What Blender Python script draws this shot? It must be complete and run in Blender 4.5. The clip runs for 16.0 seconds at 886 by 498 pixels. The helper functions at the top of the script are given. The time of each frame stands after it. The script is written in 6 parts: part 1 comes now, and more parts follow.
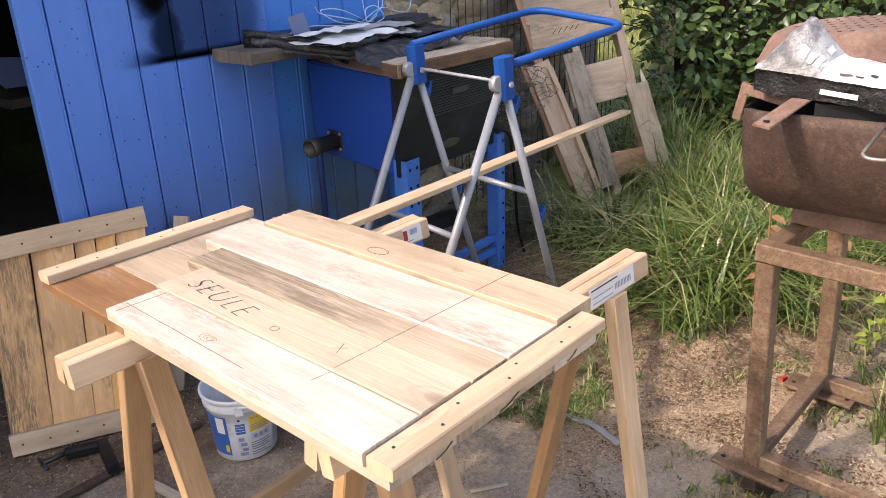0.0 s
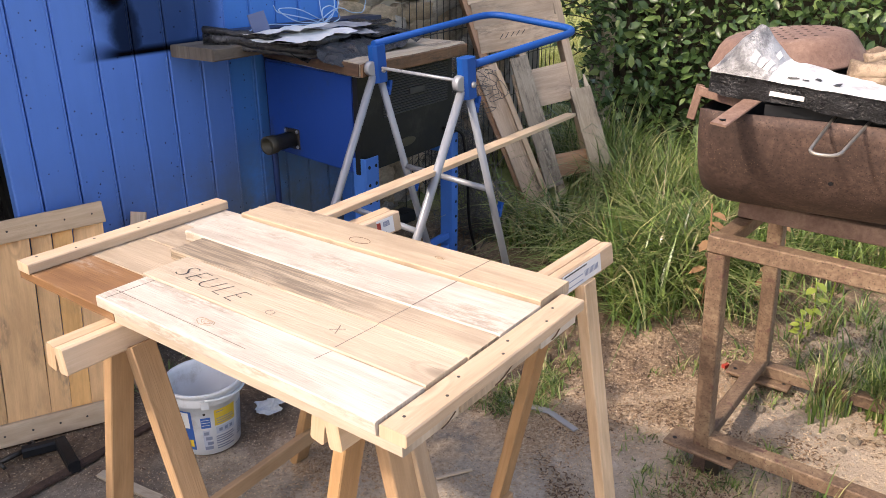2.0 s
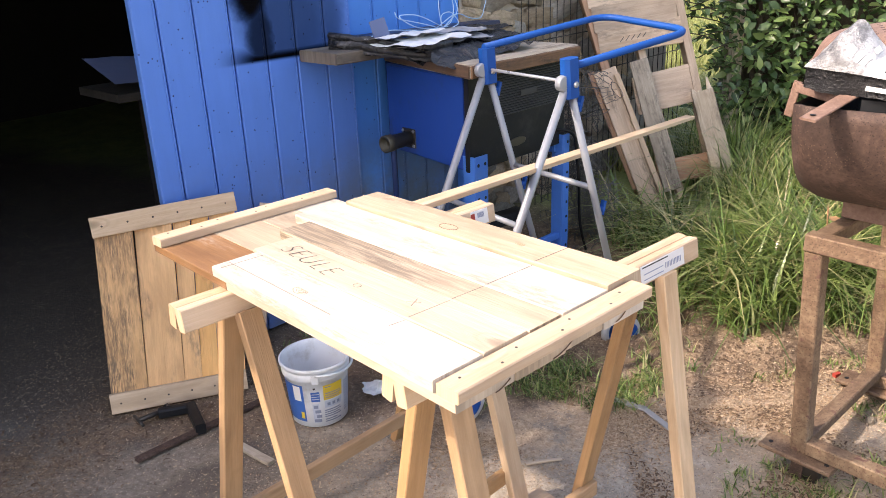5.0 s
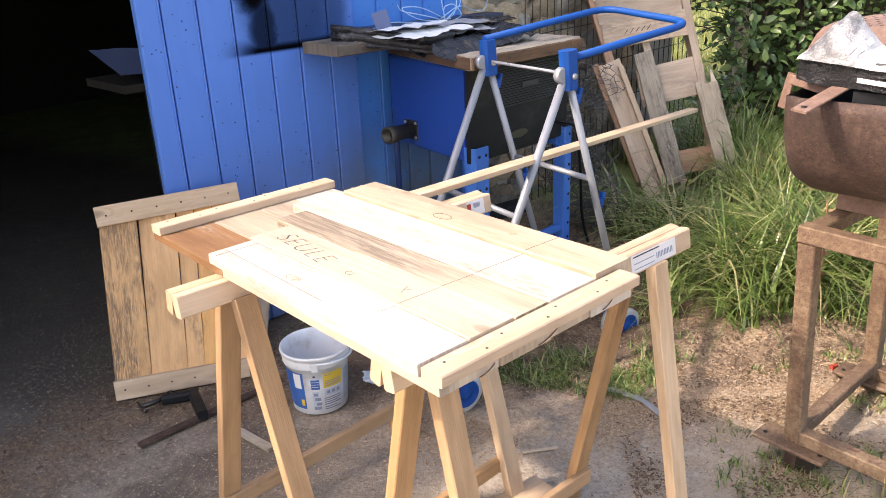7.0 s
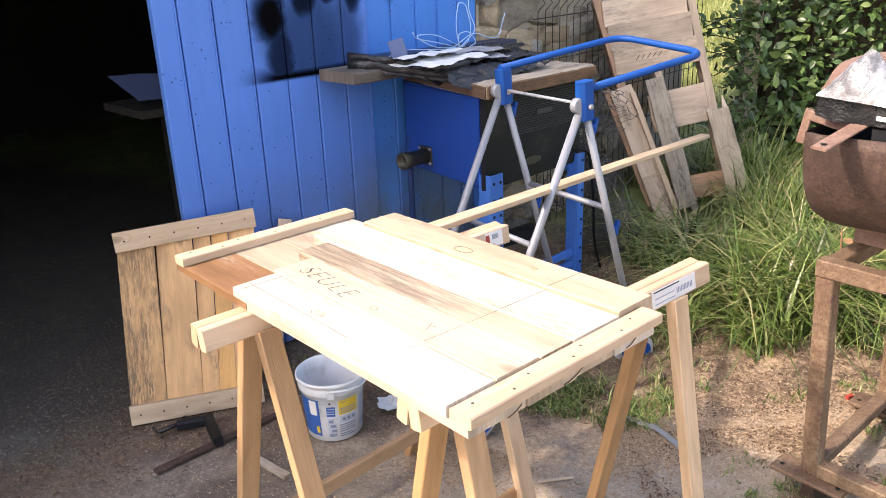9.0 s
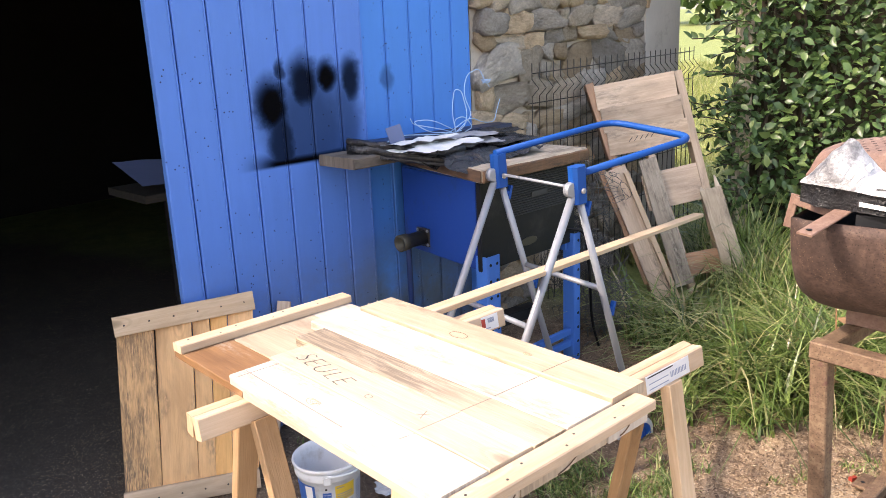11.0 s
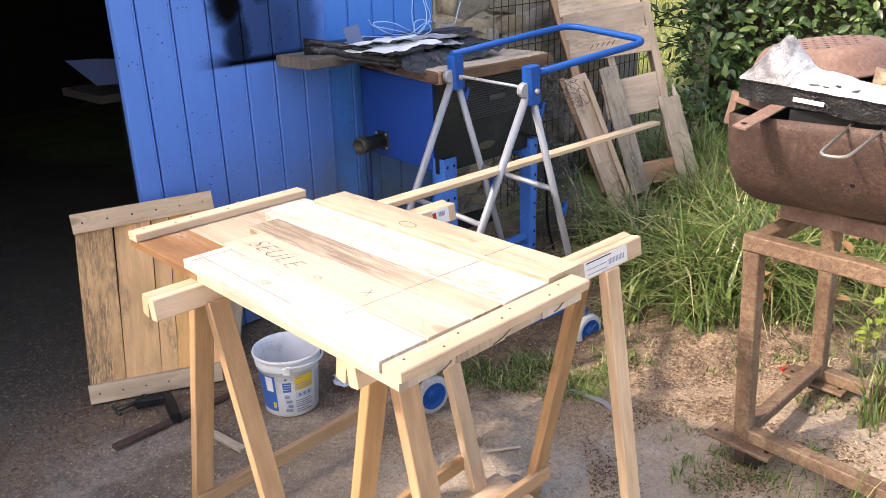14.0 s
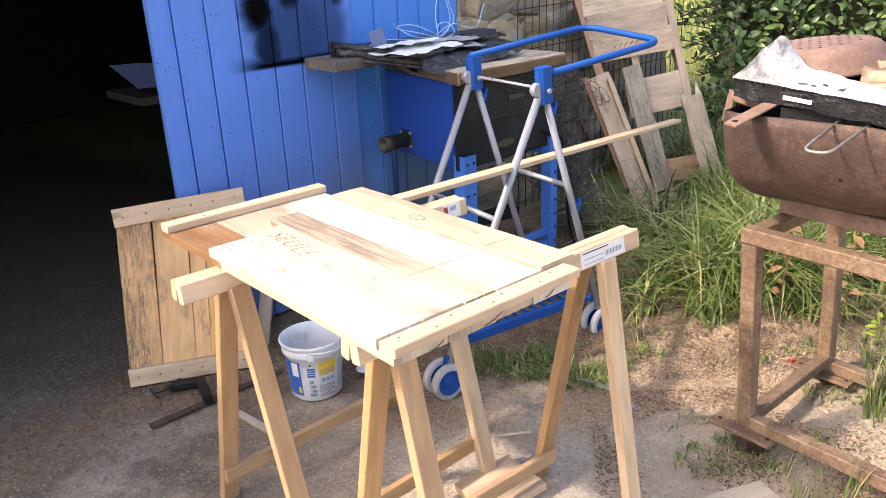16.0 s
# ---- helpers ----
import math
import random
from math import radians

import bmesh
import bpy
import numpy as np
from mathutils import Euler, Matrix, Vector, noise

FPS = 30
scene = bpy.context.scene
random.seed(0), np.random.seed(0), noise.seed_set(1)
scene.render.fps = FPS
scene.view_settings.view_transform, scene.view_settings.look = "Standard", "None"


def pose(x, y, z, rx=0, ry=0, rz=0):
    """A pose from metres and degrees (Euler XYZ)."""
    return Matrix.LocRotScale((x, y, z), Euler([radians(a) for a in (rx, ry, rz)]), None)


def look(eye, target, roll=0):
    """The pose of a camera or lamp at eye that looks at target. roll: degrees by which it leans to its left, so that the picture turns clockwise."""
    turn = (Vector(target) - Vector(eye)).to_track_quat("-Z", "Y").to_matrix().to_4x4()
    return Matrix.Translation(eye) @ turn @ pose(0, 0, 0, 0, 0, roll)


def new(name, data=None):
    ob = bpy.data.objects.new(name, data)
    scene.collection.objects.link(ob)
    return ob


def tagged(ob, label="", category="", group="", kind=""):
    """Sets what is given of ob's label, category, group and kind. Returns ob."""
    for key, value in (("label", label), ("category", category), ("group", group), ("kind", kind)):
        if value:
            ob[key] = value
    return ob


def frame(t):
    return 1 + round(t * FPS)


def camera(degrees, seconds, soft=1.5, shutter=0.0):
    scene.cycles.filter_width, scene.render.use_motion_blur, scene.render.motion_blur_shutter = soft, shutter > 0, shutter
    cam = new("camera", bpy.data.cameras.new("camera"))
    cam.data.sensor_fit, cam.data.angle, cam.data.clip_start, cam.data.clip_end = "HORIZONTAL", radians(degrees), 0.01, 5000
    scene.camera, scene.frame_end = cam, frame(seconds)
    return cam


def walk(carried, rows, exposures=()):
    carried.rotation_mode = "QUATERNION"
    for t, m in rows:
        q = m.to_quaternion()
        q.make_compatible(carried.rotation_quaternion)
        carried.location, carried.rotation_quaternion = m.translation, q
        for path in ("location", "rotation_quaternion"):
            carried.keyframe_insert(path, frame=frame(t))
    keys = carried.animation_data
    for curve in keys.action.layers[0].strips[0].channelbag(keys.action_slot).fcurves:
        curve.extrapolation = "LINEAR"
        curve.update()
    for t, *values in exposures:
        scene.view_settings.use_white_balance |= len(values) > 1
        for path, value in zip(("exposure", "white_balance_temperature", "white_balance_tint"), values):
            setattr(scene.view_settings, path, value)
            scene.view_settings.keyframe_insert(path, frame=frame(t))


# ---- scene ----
cam = camera(58.9, 16.0, soft=0.6)
PATH = [
    (0, (0.03, 0.011, 1.325), (0.03, 1.863, 0.569), -2.2),
    (0.5, (-0.058, 0.038, 1.322), (-0.056, 1.891, 0.569), -2.2),
    (1, (-0.153, 0.046, 1.329), (-0.036, 1.896, 0.577), -0.8),
    (1.5, (-0.165, 0.008, 1.337), (0.036, 1.852, 0.59), 0.3),
    (2, (-0.067, -0.052, 1.322), (0.113, 1.795, 0.575), -0.2),
    (2.5, (0.016, -0.111, 1.32), (0.112, 1.742, 0.572), -1.1),
    (3, (0.032, -0.115, 1.321), (0.085, 1.74, 0.574), -1.3),
    (3.5, (0.038, -0.139, 1.327), (-0.014, 1.717, 0.583), -2.1),
    (4, (0.041, -0.152, 1.328), (-0.045, 1.707, 0.595), -1.8),
    (4.5, (0.037, -0.156, 1.327), (-0.082, 1.707, 0.61), -2.0),
    (4.7, (0.027, -0.156, 1.32), (-0.116, 1.705, 0.602), -2.2),
    (6.8, (0.068, -0.169, 1.308), (-0.129, 1.681, 0.573), -2.4),
    (7, (0.066, -0.176, 1.314), (-0.125, 1.674, 0.578), -2.3),
    (7.5, (0.04, -0.183, 1.324), (-0.145, 1.666, 0.584), -2.1),
    (8, (0.038, -0.176, 1.331), (-0.15, 1.671, 0.588), -2.1),
    (8.5, (0.023, -0.188, 1.337), (-0.174, 1.659, 0.597), -2.2),
    (9, (0.033, -0.177, 1.354), (-0.169, 1.686, 0.655), -2.1),
    (9.5, (0.035, -0.189, 1.364), (-0.171, 1.694, 0.725), -2.1),
    (10, (0.053, -0.192, 1.377), (-0.157, 1.71, 0.794), -2.5),
    (12.3, (0.011, -0.193, 1.387), (-0.18, 1.733, 0.883), -2.3),
    (12.5, (-0.015, -0.175, 1.371), (-0.169, 1.745, 0.835), -2.1),
    (12.9, (-0.062, -0.17, 1.339), (-0.131, 1.715, 0.673), -0.6),
    (13, (-0.063, -0.176, 1.337), (-0.123, 1.704, 0.657), -0.7),
    (13.5, (-0.01, -0.204, 1.338), (-0.065, 1.669, 0.637), -0.6),
    (14, (0.098, -0.257, 1.341), (-0.032, 1.605, 0.624), -1.5),
    (14.5, (0.175, -0.32, 1.36), (0.021, 1.539, 0.638), -1.7),
    (15, (0.197, -0.352, 1.359), (0.026, 1.505, 0.636), -1.9),
    (15.5, (0.194, -0.36, 1.358), (-0.007, 1.494, 0.637), -2.2),
    (16, (0.187, -0.36, 1.362), (-0.05, 1.492, 0.646), -2.5),
]
walk(cam, [(t, look(eye, target, roll)) for t, eye, target, roll in PATH],
     [(0, 1.60, 7600, 18), (1.4, 1.48, 7600, 18), (3, 1.78, 7600, 18), (4.5, 1.94, 7600, 18), (7, 1.98, 7600, 18), (9.5, 2.04, 7600, 18), (12.5, 2.0, 7600, 18), (13.5, 1.90, 7600, 18), (15, 2.06, 7600, 18), (16, 2.08, 7600, 18)])

# ---- light ----
LIGHT = Vector((1.0, 0.42, -1.0)).normalized()      # the way the sun's light travels
sun_data = bpy.data.lights.new("sun", "SUN")
sun_data.energy, sun_data.angle, sun_data.color = 1.42, radians(2.2), (1.0, 0.96, 0.91)
sun = new("sun", sun_data)
sun.matrix_world = look((0, 0, 6), Vector((0, 0, 6)) + LIGHT)
world = bpy.data.worlds.new("sky")
scene.world = world
world.use_nodes = True
wn = world.node_tree
sky = wn.nodes.new("ShaderNodeTexSky")
sky.sky_type, sky.sun_disc = "NISHITA", False
sky.sun_elevation = math.asin(-LIGHT.z)
sky.sun_rotation = math.atan2(-LIGHT.x, -LIGHT.y)
sky.air_density, sky.dust_density = 1.0, 2.5
wn.links.new(sky.outputs[0], wn.nodes["Background"].inputs[0])
wn.nodes["Background"].inputs[1].default_value = 0.15


# ---- building helpers ----
ROOTS = {}
UP = Vector((0, 0, 1))


def V(*a):
    return Vector(a)


def mesh_of(bm, name):
    me = bpy.data.meshes.new(name)
    bm.normal_update()
    bm.to_mesh(me)
    bm.free()
    return me


def thing(name, at, label, category, group="", turn=0.0):
    """A top-level empty at the base of a thing; its parts hang under it."""
    ob = new(name)
    ob.empty_display_size = 0.05
    ob.matrix_world = pose(at[0], at[1], at[2], 0, 0, turn)
    ROOTS[ob] = pose(at[0], at[1], at[2], 0, 0, turn)
    return tagged(ob, label, category, group)


def part(name, bm, mat, parent, label="", smooth=False):
    """One mesh object under a thing or a part, from a bmesh in world metres."""
    m = ROOTS[parent]
    bm.transform(m.inverted())
    if smooth:
        for f in bm.faces:
            f.smooth = True
    ob = new(name, mesh_of(bm, name))
    ob.data.materials.append(mat)
    ob.parent = parent
    ROOTS[ob] = m
    return tagged(ob, label)


def single(name, bm, mat, label, category="", group="", kind="", smooth=False, at=None):
    """A top-level thing, or a piece of the setting, that is one mesh."""
    o = Vector(at) if at is not None else Vector((0, 0, 0))
    bm.transform(Matrix.Translation(-o))
    if smooth:
        for f in bm.faces:
            f.smooth = True
    ob = new(name, mesh_of(bm, name))
    ob.location = o
    ob.data.materials.append(mat)
    ROOTS[ob] = Matrix.Translation(o)
    return tagged(ob, label, category, group, kind)


def beam(bm, p0, p1, w, h, side=None, bevel=0.0015, rough=0.0, cuts=0, rng=random):
    """A board from p0 to p1 (its centre line), w wide along side, h thick; UVs in metres along and round it."""
    p0, p1 = Vector(p0), Vector(p1)
    d = (p1 - p0)
    n = d.length
    d.normalize()
    side = Vector(side) if side is not None else d.cross(UP)
    if side.length < 1e-4:
        side = Vector((1, 0, 0))
    side = (side - d * side.dot(d)).normalized()
    top = side.cross(d).normalized()
    uv = bm.loops.layers.uv.verify()
    rings = []
    b = min(bevel, w * 0.3, h * 0.3)
    prof = [(-w / 2 + b, -h / 2), (w / 2 - b, -h / 2), (w / 2, -h / 2 + b), (w / 2, h / 2 - b),
            (w / 2 - b, h / 2), (-w / 2 + b, h / 2), (-w / 2, h / 2 - b), (-w / 2, -h / 2 + b)]
    around = [0.0]
    for i in range(8):
        a, c = prof[i], prof[(i + 1) % 8]
        around.append(around[-1] + math.hypot(a[0] - c[0], a[1] - c[1]))
    offs, offv = rng.random() * 7, rng.random() * 7
    for k in range(cuts + 2):
        f = k / (cuts + 1)
        jx, jy = (rng.uniform(-rough, rough), rng.uniform(-rough, rough)) if rough else (0, 0)
        rings.append(([bm.verts.new(p0 + d * (n * f) + side * (x + jx) + top * (y + jy * 0.4)) for x, y in prof], n * f))
    for (ra, la), (rb, lb) in zip(rings, rings[1:]):
        for i in range(8):
            j = (i + 1) % 8
            f = bm.faces.new((ra[i], ra[j], rb[j], rb[i]))
            for lp, c in zip(f.loops, ((la, around[i]), (la, around[i + 1]), (lb, around[i + 1]), (lb, around[i]))):
                lp[uv].uv = (c[0] + offs, c[1] + offv)
    for ring, flip in ((rings[0][0], True), (rings[-1][0], False)):
        f = bm.faces.new(ring[::-1] if flip else ring)
        for lp in f.loops:
            q = lp.vert.co - p0
            lp[uv].uv = (offs + q.dot(top) * 0.3, offv + q.dot(side))
    return bm


def board(p0, p1, w, h, side=None, **k):
    return beam(bmesh.new(), p0, p1, w, h, side, **k)


def tube(bm, pts, r, seg=10, closed=False):
    """A round bar along points."""
    pts = [Vector(p) for p in pts]
    rings, prev = [], None
    for i, p in enumerate(pts):
        a = pts[i - 1] if i or closed else p
        b = pts[(i + 1) % len(pts)] if i < len(pts) - 1 or closed else p
        d = (b - a).normalized()
        if prev is None:
            s = d.cross(UP)
            if s.length < 0.05:
                s = d.cross(Vector((1, 0, 0)))
        else:
            s = prev - d * prev.dot(d)
        s.normalize()
        prev = s
        t = d.cross(s)
        rings.append([bm.verts.new(p + (s * math.cos(q) + t * math.sin(q)) * r) for q in (2 * math.pi * k / seg for k in range(seg))])
    pairs = list(zip(rings, rings[1:])) + ([(rings[-1], rings[0])] if closed else [])
    for ra, rb in pairs:
        for k in range(seg):
            bm.faces.new((ra[k], ra[(k + 1) % seg], rb[(k + 1) % seg], rb[k])).smooth = True
    if not closed:
        bm.faces.new(rings[0][::-1])
        bm.faces.new(rings[-1])
    return bm


def round_corners(pts, r, n=5):
    """A polyline with its inner corners rounded."""
    pts = [Vector(p) for p in pts]
    out = [pts[0]]
    for a, b, c in zip(pts, pts[1:], pts[2:]):
        u, v = (a - b), (c - b)
        k = min(r, u.length * 0.45, v.length * 0.45)
        s, e = b + u.normalized() * k, b + v.normalized() * k
        out += [s.lerp(b, f).lerp(b.lerp(e, f), f) for f in (i / n for i in range(n + 1))]
    return out + [pts[-1]]


def spun(bm, at, axis, prof, seg=32, cap0=True, cap1=True):
    """A turned body: (distance along axis, radius) pairs about a line."""
    at, axis = Vector(at), Vector(axis).normalized()
    s = axis.cross(UP)
    if s.length < 0.05:
        s = Vector((1, 0, 0))
    s.normalize()
    t = axis.cross(s)
    rings = [[bm.verts.new(at + axis * d + (s * math.cos(q) + t * math.sin(q)) * r) for q in (2 * math.pi * k / seg for k in range(seg))] for d, r in prof]
    for ra, rb in zip(rings, rings[1:]):
        for k in range(seg):
            bm.faces.new((ra[k], ra[(k + 1) % seg], rb[(k + 1) % seg], rb[k])).smooth = True
    if cap0:
        bm.faces.new(rings[0][::-1])
    if cap1:
        bm.faces.new(rings[-1])
    return bm


def slab(bm, corners, z0, z1):
    """An upright prism over plan corners (anticlockwise)."""
    lo = [bm.verts.new((x, y, z0)) for x, y in corners]
    hi = [bm.verts.new((x, y, z1)) for x, y in corners]
    n = len(corners)
    for i in range(n):
        bm.faces.new((lo[i], lo[(i + 1) % n], hi[(i + 1) % n], hi[i]))
    bm.faces.new(hi)
    bm.faces.new(lo[::-1])
    return bm


def rough_box(bm, at, size, turn=0.0, lump=0.0, cuts=1, tilt=(0, 0), seed=0):
    """A box with worn, uneven faces."""
    bmesh.ops.create_cube(bm, size=1.0)
    if cuts:
        bmesh.ops.subdivide_edges(bm, edges=list(bm.edges), cuts=cuts, use_grid_fill=True)
    m = pose(at[0], at[1], at[2], tilt[0], tilt[1], turn)
    for v in bm.verts:
        p = Vector((v.co.x * size[0], v.co.y * size[1], v.co.z * size[2]))
        if lump:
            p += noise.noise_vector(p * 9 + Vector((seed * 3.1, 0, 0))) * lump
        v.co = m @ p
    return bm


def sheet(p, u, v, nu, nv, lump, freq, seed, drop=None):
    """A crumpled sheet spanned by u and v from p."""
    bm = bmesh.new()
    uv = bm.loops.layers.uv.verify()
    g = []
    for i in range(nu + 1):
        row = []
        for j in range(nv + 1):
            a, b = i / nu, j / nv
            q = p + u * a + v * b
            q = q + noise.noise_vector(q * freq + V(seed, seed * 2, 0)) * lump + noise.noise_vector(q * freq * 3 + V(seed, 0, 9)) * lump * 0.35
            if drop:
                q = q + drop(a, b)
            row.append(bm.verts.new(q))
        g.append(row)
    for i in range(nu):
        for j in range(nv):
            f = bm.faces.new((g[i][j], g[i + 1][j], g[i + 1][j + 1], g[i][j + 1]))
            for lp, c in zip(f.loops, ((i, j), (i + 1, j), (i + 1, j + 1), (i, j + 1))):
                lp[uv].uv = (c[0] / nu * u.length, c[1] / nv * v.length)
    return bm


# ---- materials ----
def nodes_of(name):
    m = bpy.data.materials.new(name)
    m.use_nodes = True
    nt = m.node_tree
    return m, nt, nt.nodes["Principled BSDF"]


class Net:
    """Short ways to string shader nodes together."""

    def __init__(self, name, rough=0.6, metal=0.0):
        self.m, self.nt, self.bsdf = nodes_of(name)
        self.bsdf.inputs["Roughness"].default_value = rough
        self.bsdf.inputs["Metallic"].default_value = metal

    def node(self, kind, **k):
        n = self.nt.nodes.new(kind)
        for key, v in k.items():
            if key in n.inputs:
                n.inputs[key].default_value = v
        return n

    def link(self, a, b):
        self.nt.links.new(a, b)

    def coords(self, kind="Object", scale=(1, 1, 1), shuffle=True):
        c = self.nt.nodes.new("ShaderNodeTexCoord")
        out = c.outputs[kind]
        if shuffle:
            info = self.nt.nodes.new("ShaderNodeObjectInfo")
            mul = self.math("MULTIPLY", info.outputs["Random"], 37.0)
            add = self.nt.nodes.new("ShaderNodeVectorMath")
            add.operation = "ADD"
            self.link(out, add.inputs[0])
            self.link(mul, add.inputs[1])
            out = add.outputs[0]
        mp = self.nt.nodes.new("ShaderNodeMapping")
        mp.inputs["Scale"].default_value = scale
        self.link(out, mp.inputs[0])
        return mp.outputs[0]

    def noise(self, vec, scale=5.0, detail=4.0, rough=0.55, distort=0.0):
        n = self.nt.nodes.new("ShaderNodeTexNoise")
        for key, v in (("Scale", scale), ("Detail", detail), ("Roughness", rough), ("Distortion", distort)):
            n.inputs[key].default_value = v
        self.link(vec, n.inputs["Vector"])
        return n.outputs["Fac"]

    def voronoi(self, vec, scale=5.0, feature="F1", out="Distance"):
        n = self.nt.nodes.new("ShaderNodeTexVoronoi")
        n.feature = feature
        n.inputs["Scale"].default_value = scale
        self.link(vec, n.inputs["Vector"])
        return n.outputs[out]

    def ramp(self, fac, stops):
        r = self.nt.nodes.new("ShaderNodeValToRGB")
        els = r.color_ramp.elements
        while len(els) < len(stops):
            els.new(0.5)
        for e, (p, c) in zip(els, stops):
            e.position = p
            e.color = (*c, 1) if len(c) == 3 else c
        self.link(fac, r.inputs[0])
        return r.outputs[0]

    def span(self, fac, a, b, lo=0.0, hi=1.0):
        n = self.nt.nodes.new("ShaderNodeMapRange")
        n.interpolation_type = "SMOOTHSTEP"
        for i, v in zip((1, 2, 3, 4), (a, b, lo, hi)):
            n.inputs[i].default_value = v
        self.link(fac, n.inputs[0])
        return n.outputs[0]

    def math(self, op, a, b=None):
        n = self.nt.nodes.new("ShaderNodeMath")
        n.operation = op
        for i, v in enumerate((a, b)):
            if v is None:
                continue
            if isinstance(v, (int, float)):
                n.inputs[i].default_value = v
            else:
                self.link(v, n.inputs[i])
        return n.outputs[0]

    def mix(self, fac, a, b, blend="MIX"):
        n = self.nt.nodes.new("ShaderNodeMix")
        n.data_type, n.blend_type = "RGBA", blend
        for i, v in ((0, fac), (6, a), (7, b)):
            if isinstance(v, (int, float)):
                n.inputs[i].default_value = v
            elif isinstance(v, tuple):
                n.inputs[i].default_value = (*v, 1)
            else:
                self.link(v, n.inputs[i])
        return n.outputs[2]

    def done(self, color=None, bump=None, depth=0.002, rough=None, normal_strength=0.6):
        if color is not None:
            if isinstance(color, tuple):
                self.bsdf.inputs["Base Color"].default_value = (*color, 1)
            else:
                self.link(color, self.bsdf.inputs["Base Color"])
        if bump is not None:
            b = self.nt.nodes.new("ShaderNodeBump")
            b.inputs["Strength"].default_value = normal_strength
            b.inputs["Distance"].default_value = depth
            self.link(bump, b.inputs["Height"])
            self.link(b.outputs[0], self.bsdf.inputs["Normal"])
        if rough is not None:
            self.link(rough, self.bsdf.inputs["Roughness"])
        return self.m


def wood(name, light, dark, stain=None, stain_at=0.62, knots=True, rough=0.65, vary=0.12, reach=None, streak=(18, 60, 1)):
    """Sawn wood: grain along the board, rings round knots, dark stains and a tone of its own for each board."""
    n = Net(name, rough)
    uv = n.coords("UV", (1, 1, 1))
    st = n.coords("UV", (1.6, 26, 1))
    grain = n.noise(st, 3.0, 6.0, 0.62, 0.6)
    fine = n.noise(n.coords("UV", (6, 190, 1)), 2.0, 3.0, 0.6)
    col = n.ramp(n.math("ADD", n.math("MULTIPLY", grain, 0.75), n.math("MULTIPLY", fine, 0.25)), [(f, tuple(b + (a - b) * g for a, b in zip(light, dark))) for f, g in ((0.26, 0.05), (0.40, 0.38), (0.54, 0.68), (0.68, 1.0))])
    if knots:
        kv = n.coords("UV", (3.2, 9.5, 1))
        d = n.voronoi(kv, 1.0)
        ring = n.math("SINE", n.math("MULTIPLY", d, 70.0))
        k = n.span(d, 0.17, 0.06)
        col = n.mix(n.math("MULTIPLY", k, 0.75), col, tuple(c * 0.42 for c in dark))
        halo = n.math("MULTIPLY", n.span(d, 0.34, 0.14), n.span(ring, -0.2, 0.9))
        col = n.mix(n.math("MULTIPLY", halo, 0.35), col, tuple(c * 0.75 for c in dark))
    if stain:
        big = n.noise(n.coords("UV", (2.2, 7, 1)), 1.6, 5.0, 0.65)
        small = n.noise(n.coords("UV", streak), 2.0, 4.0, 0.7)
        f = n.math("MULTIPLY", n.span(big, stain_at - 0.1, stain_at + 0.12), n.span(small, 0.32, 0.62))
        if reach:
            sep = n.nt.nodes.new("ShaderNodeSeparateXYZ")
            n.link(n.coords("UV", (1, 1, 1), shuffle=False), sep.inputs[0])
            f = n.math("MULTIPLY", f, n.span(n.math("ADD", sep.outputs[0], n.math("MULTIPLY", n.math("ADD", big, -0.5), 0.3)), reach[1], reach[0]))
        col = n.mix(n.math("MULTIPLY", f, 0.85), col, stain)
    cloud = n.noise(n.coords("UV", (2.6, 9, 1)), 1.7, 5.0, 0.6, 0.4)
    col = n.mix(n.span(cloud, 0.40, 0.72, 0.0, 0.55), col, tuple(c * 0.72 for c in dark))
    info = n.nt.nodes.new("ShaderNodeObjectInfo")
    tone = n.nt.nodes.new("ShaderNodeHueSaturation")
    n.link(n.span(info.outputs["Random"], 0, 1, 1 - vary, 1 + vary), tone.inputs["Value"])
    n.link(n.span(n.math("FRACT", n.math("MULTIPLY", info.outputs["Random"], 7.3)), 0, 1, 0.93, 1.05), tone.inputs["Saturation"])
    n.link(col, tone.inputs["Color"])
    h = n.math("ADD", n.math("MULTIPLY", fine, 0.6), n.math("MULTIPLY", grain, 0.7))
    return n.done(tone.outputs[0], h, 0.0022, normal_strength=0.6)


def plain(name, color, rough=0.5, metal=0.0, vary=0.15, scale=14.0, bump=0.0005, dirt=None, dirt_at=0.6):
    """Paint, plastic or metal with slight unevenness and, if given, dirt in blotches."""
    n = Net(name, rough, metal)
    o = n.coords("Object")
    a = n.noise(o, scale, 5, 0.6)
    b = n.noise(o, scale * 9, 3, 0.6)
    col = n.mix(a, tuple(c * (1 - vary) for c in color), tuple(min(1, c * (1 + vary)) for c in color))
    if dirt:
        f = n.math("MULTIPLY", n.span(n.noise(o, scale * 0.45, 6, 0.7), dirt_at - 0.08, dirt_at + 0.1), 0.8)
        col = n.mix(f, col, dirt)
    r = n.span(a, 0.2, 0.8, max(0, rough - 0.1), min(1, rough + 0.1))
    return n.done(col, b, bump, rough=r)


